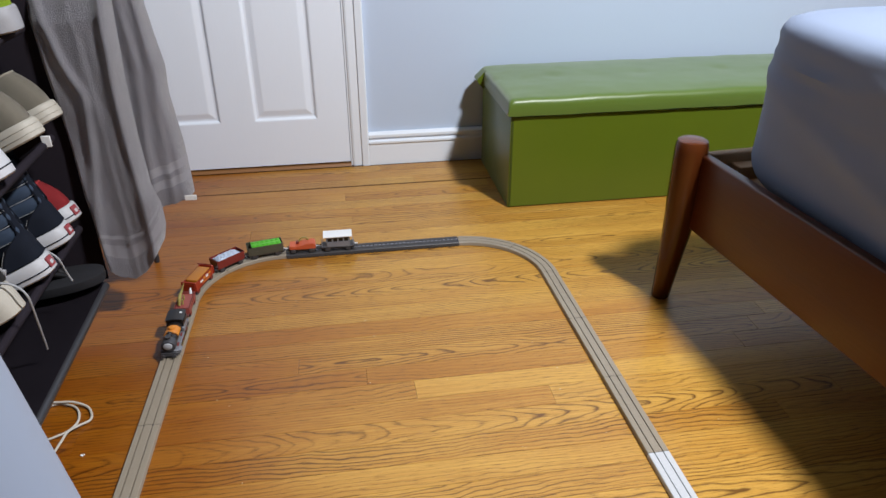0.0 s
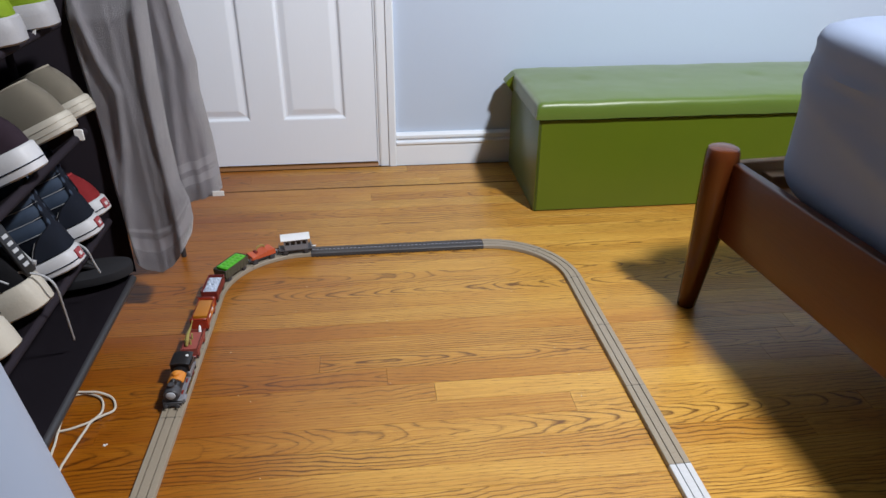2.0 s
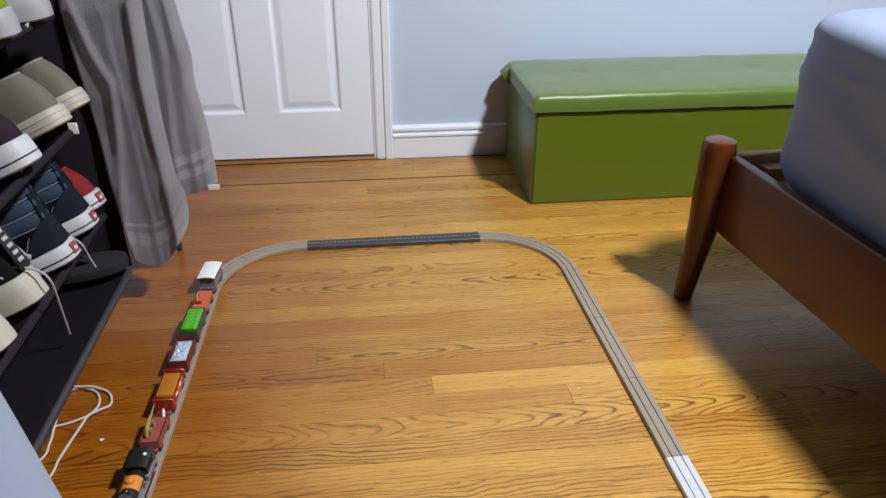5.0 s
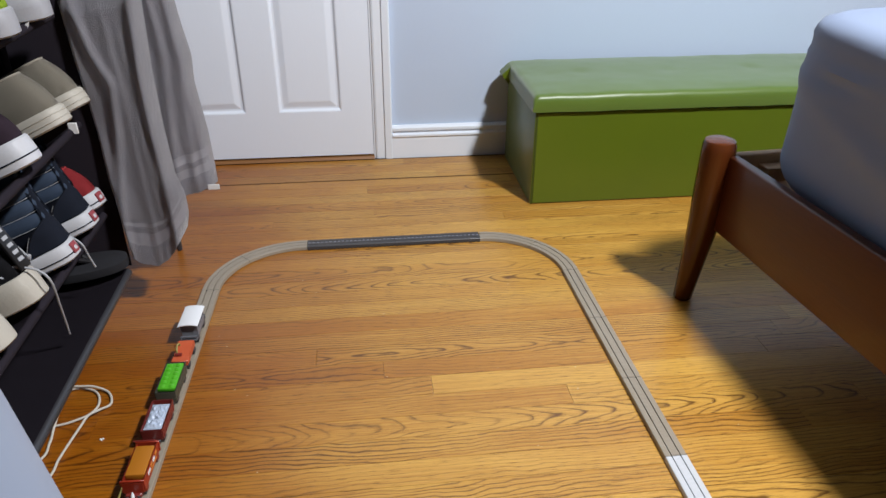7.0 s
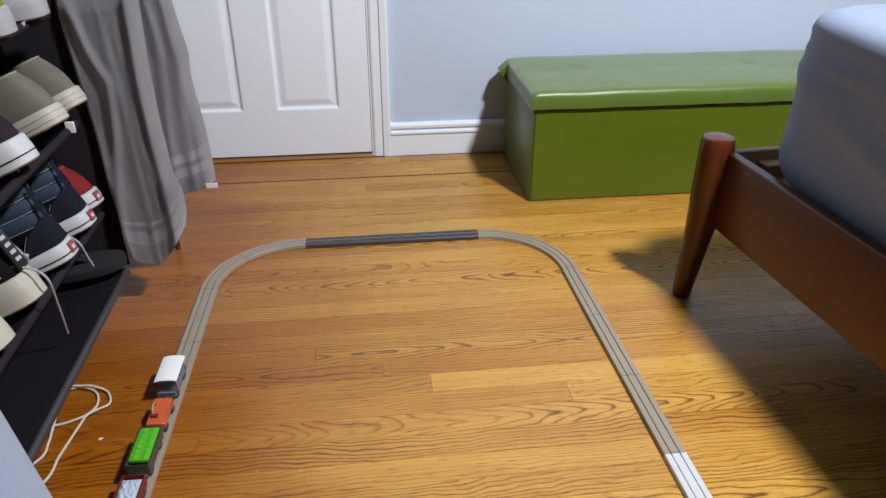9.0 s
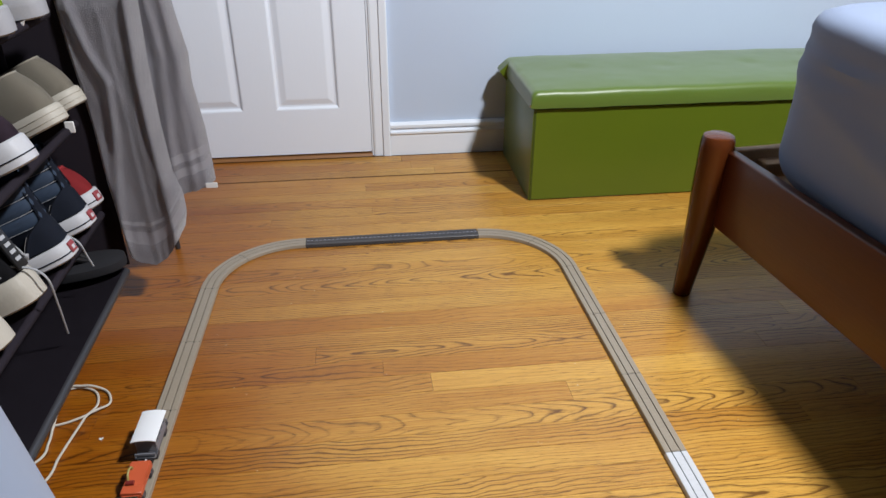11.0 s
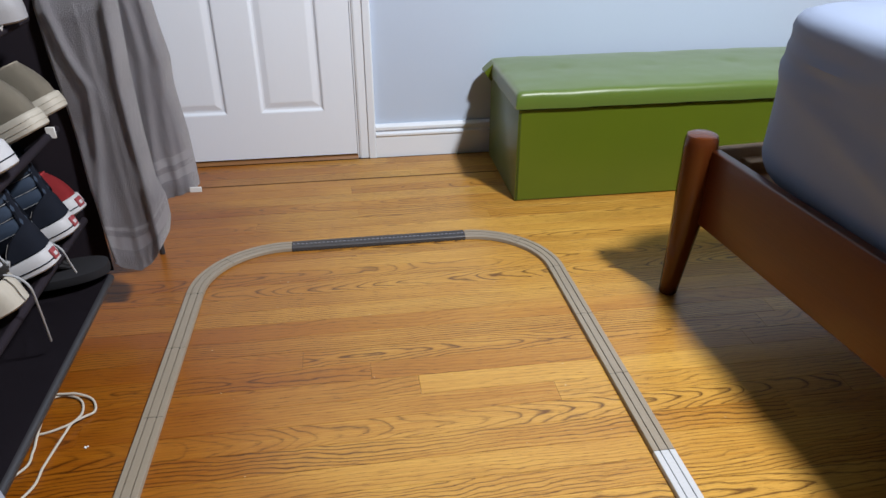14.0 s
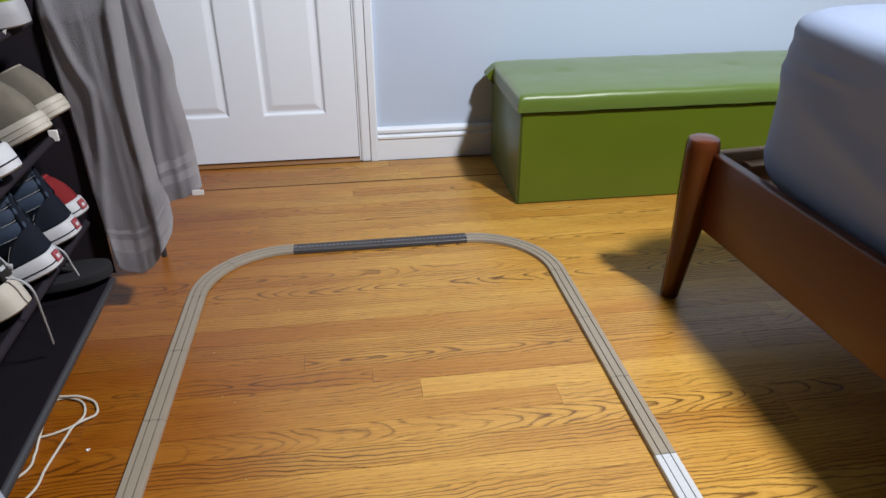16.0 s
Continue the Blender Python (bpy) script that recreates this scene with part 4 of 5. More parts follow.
TL, CH, WH = "taupe plastic toy train track piece on the floor", "charcoal plastic toy track piece with ridged sleepers", "white plastic toy track piece on the floor"
track_piece(track_at, -0.477, -0.2435, CHARCOAL, CH, False)
track_piece(track_at, -0.2435, -0.010, CHARCOAL, CH, False)
track_piece(track_at, -0.010, S_ARC / 2, TAUPE, "curved " + TL, True)
track_piece(track_at, S_ARC / 2, S_ARC, TAUPE, "curved " + TL, True)
for k in range(10):
    track_piece(track_at, S_ARC + 0.214 * k, S_ARC + 0.214 * (k + 1), TAUPE, "straight " + TL, False)
track_piece(right_at, 0.01, S_ARC / 2, TAUPE, "curved " + TL, True)
track_piece(right_at, S_ARC / 2, S_ARC, TAUPE, "curved " + TL, True)
for k in range(3):
    track_piece(right_at, S_ARC + 0.214 * k, S_ARC + 0.214 * (k + 1), TAUPE, "straight " + TL, False)
track_piece(right_at, S_ARC + 0.214 * 3, S_ARC + 0.214 * 4, WHITETRACK, WH, False)


# ---- toy train ----
WR = 0.0078
RAIL_Z = 0.0085
WHEELS = []


def wheel_pair(o, x, r=WR, material=None):
    mtl = material or P_DKGREY
    w = thing("wheel_pair", "", "", m=pose(x, 0, r))
    w.parent = o
    for s in (1, -1):
        b = lathe([(0.0, -0.0016), (r * 0.35, -0.0022), (r * 0.4, -0.0014), (r * 0.8, -0.0010), (r * 0.85, -0.0016), (r, -0.0016), (r, 0.0016), (0.0, 0.0016)], 20, m=pose(0, s * 0.0139, 0, 90 * s, 0, 0))
        part("wheel", b, mtl, w)
    part("axle", lathe([(0.0, -0.0135), (0.0014, -0.0135), (0.0014, 0.0135), (0.0, 0.0135)], 8, m=pose(0, 0, 0, 90, 0, 0)), P_STEEL, w)
    WHEELS.append((w, x, r))
    return w


def chassis(o, L, material, hook=True):
    b = box(-L / 2 + 0.007, L / 2 - 0.007, -0.0135, 0.0135, 0.0095, 0.0165, 0.001, 1)
    for x in (-L * 0.27, L * 0.27):
        for s in (1, -1):
            box(x - 0.006, x + 0.006, s * 0.0168 - 0.0012, s * 0.0168 + 0.0012, 0.006, 0.0165, 0.0006, 1, b)
    part("chassis", b, material, o)
    for e in (1, -1):
        for s in (1, -1):
            part("buffer", lathe([(0.0, 0), (0.0014, 0), (0.0014, 0.0035), (0.0032, 0.0038), (0.0032, 0.005), (0.0, 0.0053)], 12, m=pose(e * (L / 2 - 0.0085), s * 0.0095, 0.0140, 0, 90 * e, 0)), P_DKGREY, o)
    if hook:
        part("hook", tube(spline([(L / 2 - 0.010, 0, 0.0145), (L / 2 + 0.001, 0, 0.0155), (L / 2 + 0.006, 0, 0.0175), (L / 2 + 0.008, 0, 0.014)], 5), 0.0016, 6), P_WHITE, o, "white coupling hook")
    part("drawbar", box(-L / 2 - 0.002, -L / 2 + 0.010, -0.0022, 0.0022, 0.0115, 0.0135, 0.0005, 1), P_DKGREY, o)


def tub(L, W, z0, z1, wall_=0.0018, flare=0.0):
    """An open wagon body."""
    b = bmesh.new()

    def ring(x, y, z):
        return [b.verts.new(c) for c in ((-x, -y, z), (x, -y, z), (x, y, z), (-x, y, z))]

    rs = [ring(L / 2, W / 2, z0), ring(L / 2 + flare, W / 2 + flare, z1), ring(L / 2 + flare - wall_, W / 2 + flare - wall_, z1), ring(L / 2 - wall_, W / 2 - wall_, z0 + 0.003)]
    b.faces.new(rs[0][::-1])
    for a, c in zip(rs, rs[1:]):
        for k in range(4):
            b.faces.new((a[k], a[(k + 1) % 4], c[(k + 1) % 4], c[k]))
    b.faces.new(rs[-1])
    bmesh.ops.bevel(b, geom=[e for e in b.edges if abs(e.verts[0].co.z - e.verts[1].co.z) > 0.004], offset=0.0014, segments=2, affect="EDGES")
    return b


def ribs(L, W, z0, z1, n):
    b = bmesh.new()
    for k in range(n):
        x = -L / 2 + L * (k + 0.5) / n
        for s in (1, -1):
            box(x - 0.0009, x + 0.0009, s * W / 2 - 0.0007, s * W / 2 + 0.0007, z0, z1, bm=b)
    for s in (1, -1):
        box(-L / 2, L / 2, s * W / 2 - 0.0006, s * W / 2 + 0.0006, (z0 + z1) / 2 - 0.0006, (z0 + z1) / 2 + 0.0006, bm=b)
    return b


def heap(L, W, z, h, seed, n=26, m=12, rough_=0.35):
    b = bmesh.new()
    g = []
    for j in range(m + 1):
        row = []
        for i in range(n + 1):
            u, v = i / n * 2 - 1, j / m * 2 - 1
            dome = (1 - abs(u) ** 4) * (1 - abs(v) ** 4)
            k = h * dome * (1 - rough_ + rough_ * 1.6 * noise.noise((u * 5 + seed, v * 3, seed)))
            row.append(b.verts.new((u * L / 2, v * W / 2, z + k)))
        g.append(row)
    for j in range(m):
        for i in range(n):
            b.faces.new((g[j][i], g[j][i + 1], g[j + 1][i + 1], g[j + 1][i]))
    low = [b.verts.new((x * L / 2, y * W / 2, z - 0.004)) for x, y in ((-1, -1), (1, -1), (1, 1), (-1, 1))]
    b.faces.new(low[::-1])
    return b


def engine():
    o = thing("toy_engine", "black toy steam engine with an orange boiler saddle on the track", "toy train", "toy train")
    part("chassis", box(-0.064, 0.064, -0.0125, 0.0125, 0.009, 0.017, 0.001, 1), P_BLACK, o)
    part("running_board", box(-0.062, 0.060, -0.0195, 0.0195, 0.0172, 0.0200, 0.0008, 1), P_GREY, o, "grey running board")
    part("boiler", lathe([(0.0, 0), (0.0150, 0), (0.0150, 0.072), (0.0142, 0.0725), (0.0, 0.073)], 28, m=pose(-0.014, 0, 0.0345, 0, 90, 0)), P_BLACK, o)
    part("smokebox", lathe([(0.0, 0), (0.0160, 0), (0.0160, 0.016), (0.0145, 0.0185), (0.0, 0.020)], 28, m=pose(0.044, 0, 0.0345, 0, 90, 0)), P_DKGREY, o)
    part("smokebox_door", lathe([(0.0, 0), (0.0095, 0), (0.009, 0.002), (0.005, 0.0034), (0.0, 0.0036)], 24, m=pose(0.0636, 0, 0.0375, 0, 90, 0)), P_SILVER, o, "pale grey round front plate")
    part("chimney", lathe([(0.0, 0), (0.0062, 0), (0.0050, 0.003), (0.0050, 0.006), (0.0066, 0.007), (0.0066, 0.009), (0.0, 0.0088)], 20, m=pose(0.050, 0, 0.0485)), P_DKGREY, o, "dark grey chimney")
    saddle = bmesh.new()
    pr = []
    for k in range(17):
        a = math.pi * (0.10 + 0.80 * k / 16)
        pr.append((0.0172 * math.cos(a), 0.0345 + 0.0172 * math.sin(a)))
    prism(pr, 0.001, 0.028, saddle)
    part("saddle_tank", saddle, P_ORANGE, o, "orange saddle over the boiler")
    part("saddle_cap", lathe([(0.0, 0), (0.0075, 0), (0.0065, 0.005), (0.003, 0.0075), (0.0, 0.008)], 18, m=pose(0.014, 0, 0.0508)), P_ORANGE, o)
    part("dome", lathe([(0.0, 0), (0.0065, 0), (0.006, 0.006), (0.0035, 0.009), (0.0, 0.0098)], 18, m=pose(0.036, 0, 0.0485)), P_BLACK, o)
    cab = bmesh.new()
    for s in (1, -1):
        box(-0.048, -0.014, s * 0.0178 - 0.001, s * 0.0178 + 0.001, 0.020, 0.042, bm=cab)
        for x in (-0.047, -0.0155):
            box(x - 0.0015, x + 0.0015, s * 0.0178 - 0.001, s * 0.0178 + 0.001, 0.042, 0.056, bm=cab)
    box(-0.0155, -0.0135, -0.018, 0.018, 0.020, 0.056, bm=cab)
    part("cab", cab, P_BLACK, o, smooth=False)
    pr = [(0.0215 * math.sin(a), 0.0545 + 0.0065 * math.cos(a) - 0.002) for a in [(-1.25 + 2.5 * k / 12) for k in range(13)]]
    part("cab_roof", prism(pr + [(0.019, 0.0545), (-0.019, 0.0545)], -0.053, -0.011), P_BLACK, o, "black arched cab roof")
    part("roof_vent", lathe([(0.0, 0), (0.003, 0), (0.003, 0.002), (0.0, 0.002)], 12, m=pose(-0.038, 0.011, 0.0575)), P_WHITE, o)
    for s in (1, -1):
        part("side_tank", box(-0.046, -0.010, s * 0.0165 - 0.0035, s * 0.0165 + 0.0035, 0.0202, 0.033, 0.001, 1), P_GREY, o, "grey side tank")
        part("cylinder", lathe([(0.0, -0.008), (0.0055, -0.008), (0.0055, 0.008), (0.0, 0.008)], 16, m=pose(0.046, s * 0.0178, 0.012, 0, 90, 0)), P_GREY, o)
        part("side_rod", box(-0.040, 0.036, s * 0.0196 - 0.0008, s * 0.0196 + 0.0008, 0.0075, 0.0100, 0.0005, 1), BRASS, o, "brass-coloured side rod")
        part("step", box(-0.058, -0.052, s * 0.0175 - 0.001, s * 0.0175 + 0.001, 0.006, 0.018), P_BLACK, o)
    part("bunker", box(-0.062, -0.049, -0.0165, 0.0165, 0.0202, 0.036, 0.001, 1), P_DKGREY, o)
    part("buffer_beam", box(0.0625, 0.0655, -0.0185, 0.0185, 0.0085, 0.0185, 0.0006, 1), P_DKGREY, o, "dark grey buffer beam")
    for s in (1, -1):
        part("buffer", lathe([(0.0, 0), (0.0018, 0), (0.0018, 0.004), (0.0045, 0.0045), (0.0045, 0.0062), (0.0, 0.0066)], 14, m=pose(0.0655, s * 0.0115, 0.0135, 0, 90, 0)), P_DKGREY, o)
    part("drawbar", box(-0.075, -0.060, -0.0022, 0.0022, 0.0115, 0.0135), P_DKGREY, o)
    for x, r in ((-0.036, 0.0098), (0.000, 0.0098), (0.036, 0.0098)):
        wheel_pair(o, x, r, P_MAROON)
    return o


def brick_wagon():
    L = 0.095
    o = thing("toy_wagon", "brick red toy wagon carrying an olive figure and white peg", "toy train", "toy train")
    chassis(o, L, P_MAROON)
    part("body", tub(L - 0.022, 0.036, 0.0165, 0.0350), P_PINKRED, o)
    part("planking", ribs(L - 0.023, 0.0362, 0.018, 0.034, 5), P_PINKRED, o, smooth=False)
    part("deck", box(-L / 2 + 0.014, L / 2 - 0.014, -0.016, 0.016, 0.0262, 0.0292, 0.001, 1), P_PINKRED, o)
    # olive load: a lumpy body with a long tapering tail and stubby limbs
    b = bmesh.new()
    pts = spline([(0.020, -0.008, 0.034), (0.010, -0.008, 0.044), (-0.006, -0.009, 0.047), (-0.020, -0.007, 0.052), (-0.034, -0.004, 0.064)], 6)
    n = len(pts)
    for k, p in enumerate(pts):
        t = k / (n - 1)
        r = 0.0065 * math.sin(math.pi * min(1, 0.18 + 0.55 * t)) * (1 - t * 0.75)
        lathe([(0.0, -r), (r * 0.8, -r * 0.6), (r, 0), (r * 0.8, r * 0.6), (0.0, r)], 8, b, m=Matrix.Translation(p))
    for x, y in ((0.012, -0.013), (0.012, -0.002), (-0.008, -0.014), (-0.008, -0.003)):
        tube([(x, y, 0.029), (x - 0.002, y, 0.043)], 0.0022, 6, b)
    part("load", b, P_BONE, o, "olive-yellow toy figure load")
    part("peg", lathe([(0.0, 0), (0.0035, 0), (0.003, 0.010), (0.0012, 0.016), (0.0, 0.0165)], 12, m=pose(-0.034, 0.008, 0.029, 0, -20, 0)), P_WHITE, o, "white peg")
    for x in (-0.026, 0.026):
        wheel_pair(o, x)
    return o


def long_wagon():
    L = 0.122
    o = thing("toy_wagon", "red toy wagon with an amber load and pale side lettering", "toy train", "toy train")
    chassis(o, L, P_MAROON)
    part("body", tub(L - 0.026, 0.037, 0.0165, 0.0415), P_RED, o)
    part("load", box(-L / 2 + 0.026, L / 2 - 0.030, -0.0163, 0.0163, 0.026, 0.0435, 0.002, 2), P_AMBER, o, "flat amber load")
    part("end_wall", box(L / 2 - 0.018, L / 2 - 0.0145, -0.0205, 0.0205, 0.017, 0.0455, 0.001, 1), P_RED, o, "raised red end wall")
    part("end_wall", box(-L / 2 + 0.0145, -L / 2 + 0.018, -0.0205, 0.0205, 0.017, 0.0435, 0.001, 1), P_RED, o, "raised red end wall")
    for s in (1, -1):
        for k, (x0, x1, z0, z1) in enumerate(((-0.030, -0.020, 0.030, 0.036), (-0.017, -0.006, 0.029, 0.035), (-0.003, 0.006, 0.030, 0.037), (0.009, 0.022, 0.029, 0.034), (-0.024, 0.010, 0.022, 0.0245))):
            part("side_mark", box(x0, x1, s * 0.0188 - 0.0005, s * 0.0188 + 0.0005, z0, z1), P_WHITE if k % 2 else P_ORANGE, o, "pale side lettering bar", smooth=False)
    part("rod", tube([(-L / 2 + 0.016, -0.024, 0.045), (-L / 2 + 0.016, 0.014, 0.045)], 0.0012, 6), P_MAROON, o, "thin dark cross rod")
    for x in (-0.035, 0.035):
        wheel_pair(o, x)
    return o


def maroon_wagon():
    L = 0.100
    o = thing("toy_wagon", "maroon open toy wagon heaped with crumpled pale blue load", "toy train", "toy train")
    chassis(o, L, P_DKGREY)
    part("body", tub(L - 0.020, 0.038, 0.0165, 0.0430, flare=0.001), P_MAROON, o)
    part("planking", ribs(L - 0.022, 0.0386, 0.018, 0.0415, 6), P_MAROON, o, smooth=False)
    part("load", heap(L - 0.034, 0.0335, 0.038, 0.0105, 3.1), P_FOIL, o, "crumpled pale blue load", smooth=False)
    for x in (-0.027, 0.027):
        wheel_pair(o, x)
    return o


def olive_wagon():
    L = 0.108
    o = thing("toy_wagon", "grey-green toy wagon filled with bright green load", "toy train", "toy train")
    chassis(o, L, P_DKGREY)
    part("body", tub(L - 0.018, 0.038, 0.0165, 0.0445, flare=0.001), P_OLIVE, o)
    part("planking", ribs(L - 0.020, 0.0387, 0.018, 0.0430, 7), P_OLIVE, o, smooth=False)
    b = box(-L / 2 + 0.012, L / 2 - 0.019, -0.0172, 0.0172, 0.036, 0.0458, 0.002, 2)
    for i in range(6):
        for j in (-1, 1):
            x = -L / 2 + 0.019 + i * (L - 0.045) / 5
            t = lathe([(0.0060, -0.002), (0.0055, 0.001), (0.003, 0.0022), (0.0, 0.0025)][::1], 10)
            t.transform(pose(x, j * 0.0085, 0.0455))
            join(b, t)
    part("load", b, P_LIME, o, "bright green knobbly load")
    for x in (-0.030, 0.030):
        wheel_pair(o, x)
    return o


def coral_wagon():
    L = 0.088
    o = thing("toy_wagon", "low coral orange toy wagon with a small hook arm", "toy train", "toy train")
    chassis(o, L, P_DKGREY)
    pr = [(-L / 2 + 0.009, 0.0165), (L / 2 - 0.009, 0.0165), (L / 2 - 0.010, 0.024), (L / 2 - 0.024, 0.0265), (0.004, 0.0275), (-0.010, 0.034), (-L / 2 + 0.014, 0.036), (-L / 2 + 0.009, 0.031)]
    b = prism(pr, -0.0168, 0.0168, axis="y")
    bmesh.ops.bevel(b, geom=list(b.edges), offset=0.0016, segments=2, affect="EDGES")
    part("body", b, P_CORAL, o)
    part("tray", box(L / 2 - 0.028, L / 2 - 0.011, -0.0178, 0.0178, 0.0185, 0.0290, 0.001, 1), P_CORAL, o)
    part("hook_arm", tube(spline([(0.010, -0.010, 0.026), (0.004, -0.011, 0.040), (-0.006, -0.011, 0.044), (-0.014, -0.010, 0.040), (-0.015, -0.010, 0.033)], 6), 0.0021, 8), P_BONE, o, "olive-brown hook arm")
    part("winch", lathe([(0.0, -0.006), (0.004, -0.006), (0.004, 0.006), (0.0, 0.006)], 12, m=pose(0.012, -0.006, 0.031, 90, 0, 0)), P_MAROON, o)
    for x in (-0.024, 0.024):
        wheel_pair(o, x)
    return o


def brake_van():
    L = 0.100
    o = thing("toy_wagon", "grey toy brake van with a white arched roof", "toy train", "toy train")
    chassis(o, L, P_DKGREY)
    part("floor_plate", box(-L / 2 + 0.006, L / 2 - 0.006, -0.0185, 0.0185, 0.0166, 0.0195, 0.0008, 1), P_DKGREY, o)
    b = bmesh.new()
    x0, x1 = -L / 2 + 0.019, L / 2 - 0.022
    for s in (1, -1):
        y0, y1 = s * 0.0172 - 0.001, s * 0.0172 + 0.001
        box(x0, x1, y0, y1, 0.0195, 0.036, bm=b)
        box(x0, x1, y0, y1, 0.049, 0.054, bm=b)
        n = 4
        for k in range(n + 1):
            x = x0 + (x1 - x0) * k / n
            box(x - 0.002, x + 0.002, y0, y1, 0.036, 0.049, bm=b)
    for x in (x0, x1):
        box(x - 0.001, x + 0.001, -0.0172, 0.0172, 0.0195, 0.055, bm=b)
    part("body", b, P_GREY, o, smooth=False)
    part("inner_box", box(x0 + 0.003, x1 - 0.003, -0.0145, 0.0145, 0.0196, 0.050), P_BLACK, o, "dark interior")
    for e in (1, -1):
        for s in (1, -1):
            part("veranda_post", box(e * (L / 2 - 0.0085) - 0.001, e * (L / 2 - 0.0085) + 0.001, s * 0.0168 - 0.001, s * 0.0168 + 0.001, 0.0195, 0.0285), P_GREY, o, smooth=False)
        part("veranda_rail", box(e * (L / 2 - 0.0085) - 0.001, e * (L / 2 - 0.0085) + 0.001, -0.017, 0.017, 0.0260, 0.0290), P_GREY, o, smooth=False)
    A = [(-1.0 + 2.0 * k / 14) for k in range(15)]
    pr = [(0.0215 * math.sin(a) / math.sin(1.0), 0.0515 + 0.0075 * math.cos(a)) for a in A] + [(0.0215 * math.sin(a) / math.sin(1.0), 0.0495 + 0.0075 * math.cos(a)) for a in A[::-1]]
    part("roof", prism(pr, -L / 2 + 0.011, L / 2 - 0.013), P_WHITE, o, "white arched roof")
    part("rear_hook", box(-L / 2 - 0.004, -L / 2 + 0.008, -0.002, 0.002, 0.0150, 0.0175, 0.0006, 1), P_WHITE, o, "white rear hook")
    for x in (-0.027, 0.027):
        wheel_pair(o, x)
    return o


TRAIN = []
for make, off, base in ((engine, 0.500, 0.072), (brick_wagon, 0.3775, 0.052), (long_wagon, 0.269, 0.07), (maroon_wagon, 0.158, 0.054), (olive_wagon, 0.054, 0.06), (coral_wagon, -0.044, 0.048), (brake_van, -0.138, 0.054)):
    car = make()
    for piece in car.children:
        if piece.type == "MESH":
            piece.data.transform(Matrix.Diagonal((1.0, 0.95, 0.84, 1.0)))
    TRAIN.append((car, off, base))


# ---- cord and crumb on the floor ----
c = thing("power_cord", "white power cord looped on the wooden floor", "cord")
part("cable", tube(spline([(-0.66, 0.90, 0.004), (-0.588, 0.965, 0.004), (-0.584, 1.008, 0.004), (-0.588, 1.041, 0.006), (-0.592, 1.077, 0.009), (-0.594, 1.114, 0.007), (-0.598, 1.150, 0.005), (-0.577, 1.158, 0.004), (-0.553, 1.150, 0.004), (-0.536, 1.132, 0.004), (-0.528, 1.102, 0.004), (-0.536, 1.080, 0.004), (-0.552, 1.067, 0.004), (-0.591, 1.054, 0.003), (-0.68, 1.05, 0.003)], 8), 0.0023, 8), CORD, c)
part("cable", tube(spline([(-0.68, 1.175, 0.004), (-0.61, 1.160, 0.010), (-0.576, 1.156, 0.010), (-0.551, 1.153, 0.010), (-0.523, 1.142, 0.005), (-0.509, 1.120, 0.004), (-0.507, 1.101, 0.004), (-0.521, 1.086, 0.007), (-0.535, 1.068, 0.010), (-0.542, 1.046, 0.006), (-0.549, 1.008, 0.004), (-0.554, 0.968, 0.004), (-0.560, 0.913, 0.004), (-0.62, 0.83, 0.004)], 8), 0.0023, 8), CORD, c)
b = bmesh.new()
for dx, dy, r in ((0, 0, 0.0022), (0.0038, 0.0015, 0.0017), (0.002, -0.0022, 0.0013)):
    lathe([(0.0, 0), (r, 0.0004), (r * 1.1, r * 0.6), (r * 0.6, r * 1.2), (0.0, r * 1.3)], 7, b, m=pose(dx, dy, 0))
tagged(put("crumb", b, P_WHITE, m=pose(-0.498, 1.011, 0.0003)), "small white crumb on the wooden floor", "crumb")


def specks():
    rng = random.Random(5)
    b = bmesh.new()
    for k in range(40):
        x, y, r = rng.uniform(-0.35, 0.75), rng.uniform(0.9, 1.65), rng.uniform(0.0005, 0.0013)
        lathe([(0.0, 0), (r, 0.0001), (r * 0.7, r * 0.5), (0.0, r * 0.6)], 6, b, m=pose(x, y, 0.0001, 0, 0, rng.uniform(0, 90)) @ Matrix.Diagonal((rng.uniform(1, 2.2), 1, 1, 1)))
    tagged(put("floor_dust", b, DUST), "scattered pale dust specks on the floor", "dust", kind="stuff")


specks()


# ---- floor strips ----
# per strip: row and an x inside it -> tone (0 pale, 1 deep), strength of grain, place of the heart across the strip
TONES = {(0, 0.3): (0.0, 0.05, 0.2), (0, -0.1): (0.62, 0.45, 0.75), (-1, 0.2): (0.55, 0.16, 0.85), (-1, 0.5): (0.08, 0.30, 0.1), (1, 0.2): (0.78, 0.22, 0.15), (1, -0.2): (0.7, 0.75, 0.5),
         (2, 0.1): (0.5, 0.85, 0.45), (2, -0.4): (0.72, 0.15, 0.2), (-2, 0.1): (0.28, 0.80, 0.5), (-3, 0.2): (0.45, 0.95, 0.95), (-4, 0.2): (0.25, 0.25, 0.1), (-5, 0.2): (0.35, 0.6, 0.8), (3, 0.3): (0.45, 0.85, 0.9), (9, 0.3): (0.2, 0.35, 0.85), (10, 0.3): (0.35, 0.6, 0.6),
         (4, 0.3): (0.95, 0.12, 0.1), (5, 0.3): (0.15, 0.6, 0.95), (6, 0.3): (0.3, 0.5, 0.9), (7, 0.3): (0.25, 0.8, 0.45), (8, 0.3): (0.3, 0.7, 0.55)}


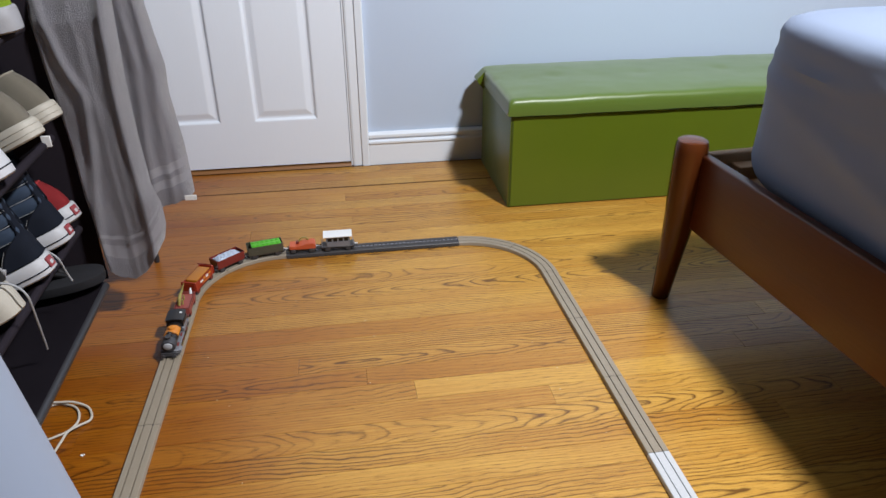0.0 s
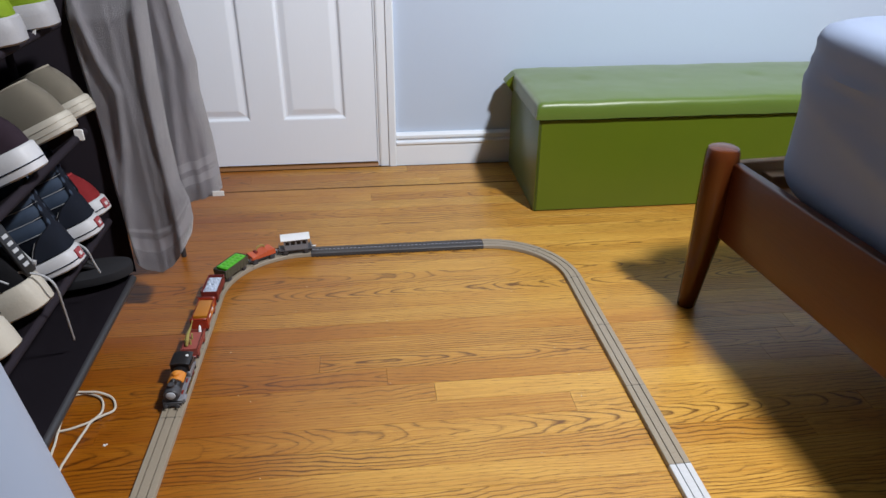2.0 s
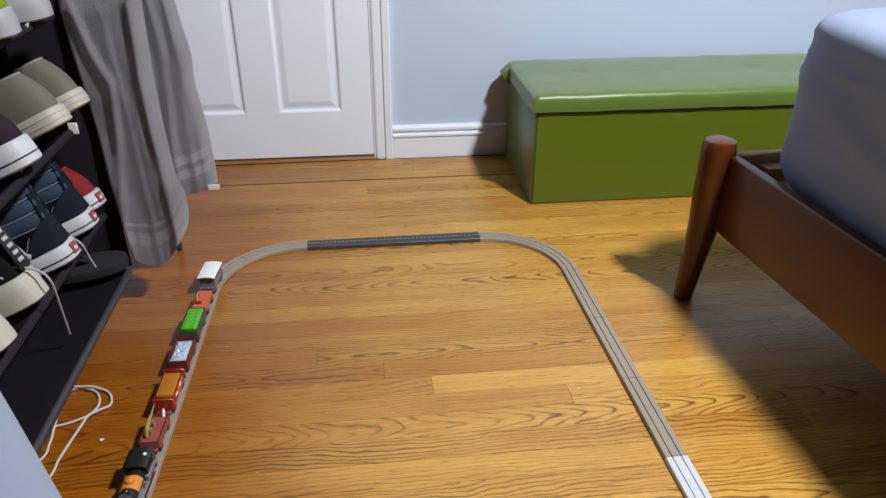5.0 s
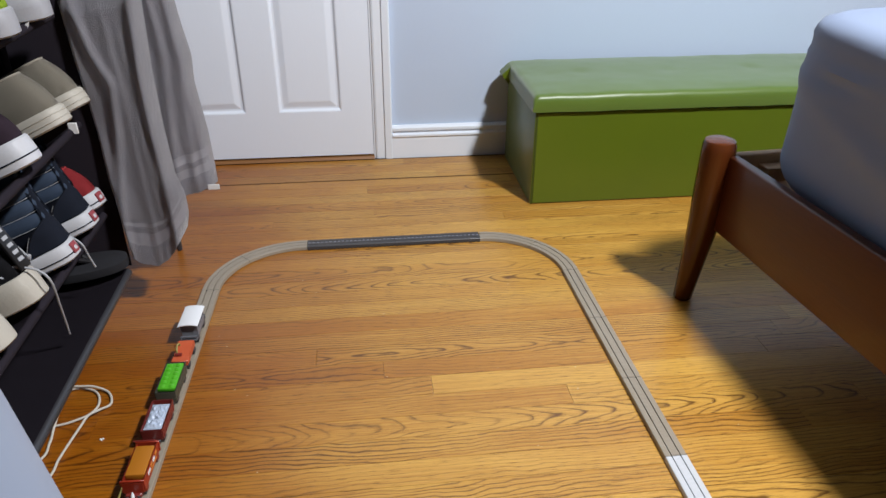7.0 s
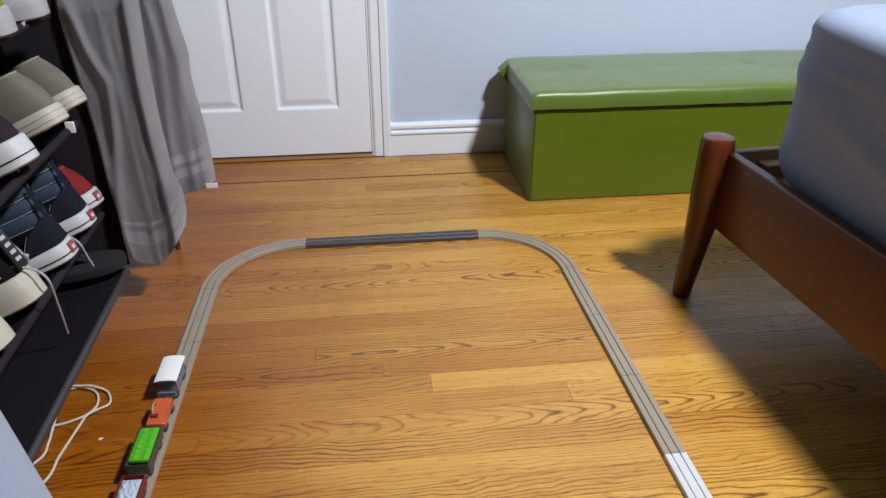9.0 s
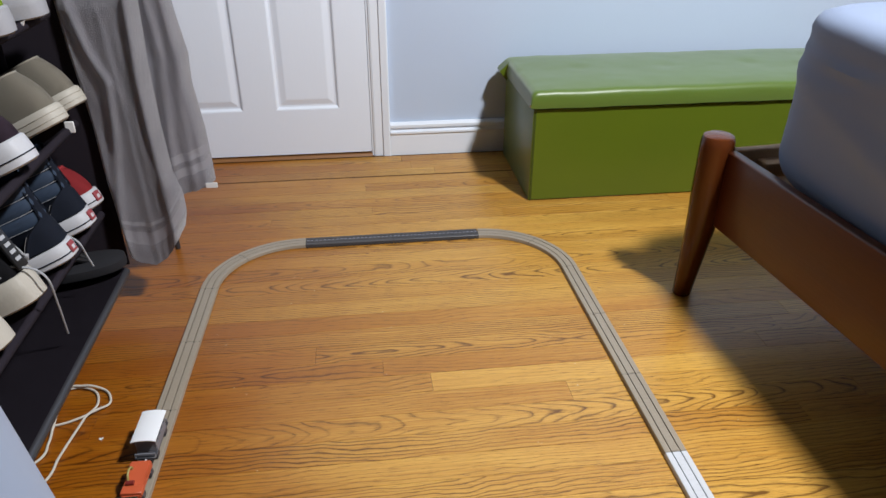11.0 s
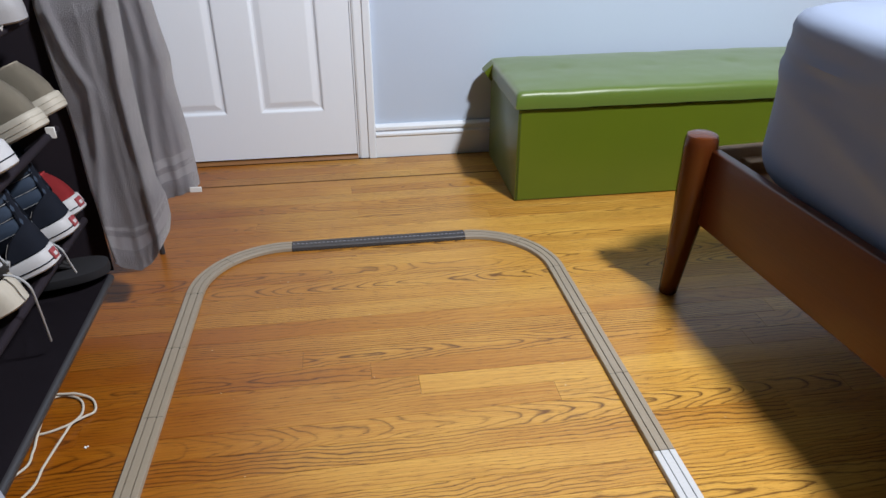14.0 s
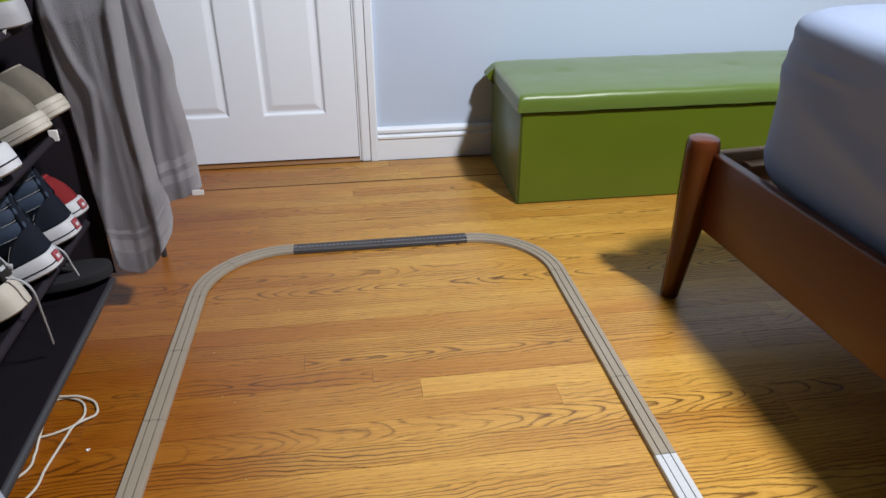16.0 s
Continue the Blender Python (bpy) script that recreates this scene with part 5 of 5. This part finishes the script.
def strips():
    rng = random.Random(11)
    fixed = {0: [0.110], -1: [0.376], 1: [0.016], -2: [-0.62, 0.95], 2: [-0.1225, 0.9], -3: [-0.75, 0.8], 3: [-0.9, 0.95], 4: [-0.75, 1.1], -4: [-0.85, 1.2], 14: [0.02]}
    rest = bmesh.new()
    y_ref = 1.126
    lo, hi = -66, 22
    made = 0
    for k in range(lo, hi):
        y1 = y_ref + k * PITCH
        y0 = y1 - PITCH
        if y0 > 2.5:
            break
        cuts = list(fixed.get(k, [-1.0 + 0.13 * (k % 4), 1.05 + 0.17 * (k * 3 % 5)] if -8 < k < 13 else []))
        if not cuts:
            x = LX + rng.uniform(0.1, 0.9)
            while x < RX - 0.2:
                cuts.append(x)
                x += rng.uniform(0.55, 1.5)
        else:
            x = max(cuts) + rng.uniform(0.6, 1.2)
            while x < RX - 0.2:
                cuts.append(x)
                x += rng.uniform(0.6, 1.4)
            x = min(cuts) - rng.uniform(0.5, 0.9)
            while x > LX + 0.15:
                cuts.append(x)
                x -= rng.uniform(0.5, 1.2)
        cuts = [LX, *sorted(cuts), RX]
        for a, c in zip(cuts, cuts[1:]):
            z = rng.uniform(-0.00004, 0.00004)
            g = 0.00022
            near = y0 > 0.55 and a < 1.9
            cx, cy = (a + c) / 2, (y0 + y1) / 2
            hx, hy = (c - a) / 2 - g, PITCH / 2 - g
            t = bmesh.new()
            e = 0.0002
            lowr = [t.verts.new((sx * hx, sy * hy, -0.012)) for sx, sy in ((-1, -1), (1, -1), (1, 1), (-1, 1))]
            midr = [t.verts.new((sx * hx, sy * hy, z - 0.0003)) for sx, sy in ((-1, -1), (1, -1), (1, 1), (-1, 1))]
            topr = [t.verts.new((sx * (hx - e), sy * (hy - e), z)) for sx, sy in ((-1, -1), (1, -1), (1, 1), (-1, 1))]
            for p, q in ((lowr, midr), (midr, topr)):
                for i in range(4):
                    t.faces.new((p[i], p[(i + 1) % 4], q[(i + 1) % 4], q[i]))
            t.faces.new(topr)
            if near and made < 300:
                tone = (rng.uniform(0.1, 0.75), rng.uniform(0.1, 1.0) ** 2, rng.uniform(0.0, 1.0))
                for (kk, x0), value in TONES.items():
                    if kk == k and a <= x0 < c:
                        tone = value
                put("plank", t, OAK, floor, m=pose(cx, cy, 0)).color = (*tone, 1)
                made += 1
            else:
                t.transform(Matrix.Translation((cx, cy, 0)))
                join(rest, t)
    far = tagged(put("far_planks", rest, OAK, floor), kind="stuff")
    far.color = (0.45, 0.4, 0.7, 1)


strips()


# ---- movement ----
WAY = [(0.0, -0.042), (0.5, 0.002), (1.0, 0.047), (1.5, 0.092), (2.0, 0.136), (2.5, 0.179), (3.0, 0.224), (3.5, 0.272), (4.0, 0.322), (6.5, 0.567), (7.0, 0.615), (7.5, 0.662), (8.0, 0.708), (8.5, 0.752), (9.0, 0.797), (11.5, 0.994), (12.0, 1.036), (12.5, 1.080), (13.0, 1.120), (14.0, 1.200), (15.0, 1.280), (16.0, 1.360)]
LEAD = 0.033


def gone(t):
    """How far the train has come, smoothly between the known times."""
    return float(np.interp(t, [a for a, _ in WAY], [c for _, c in WAY]))


def motions():
    for ob, off, base in TRAIN:
        rows = []
        for k in range(81):
            t = 0.2 * k
            s = gone(t) + LEAD + off
            f, r = track_at(s + base / 2)[0], track_at(s - base / 2)[0]
            mid, d = (f + r) / 2, f - r
            rows.append((t, pose(mid.x, mid.y, RAIL_Z, 0, 0, math.degrees(math.atan2(d.y, d.x)))))
        walk(ob, rows)
    for w, x, r in WHEELS:
        rows = []
        for k in range(161):
            t = 0.1 * k
            rows.append((t, pose(x, 0, r, 0, math.degrees((gone(t) - gone(0)) / r), 0)))
        walk(w, rows)


motions()
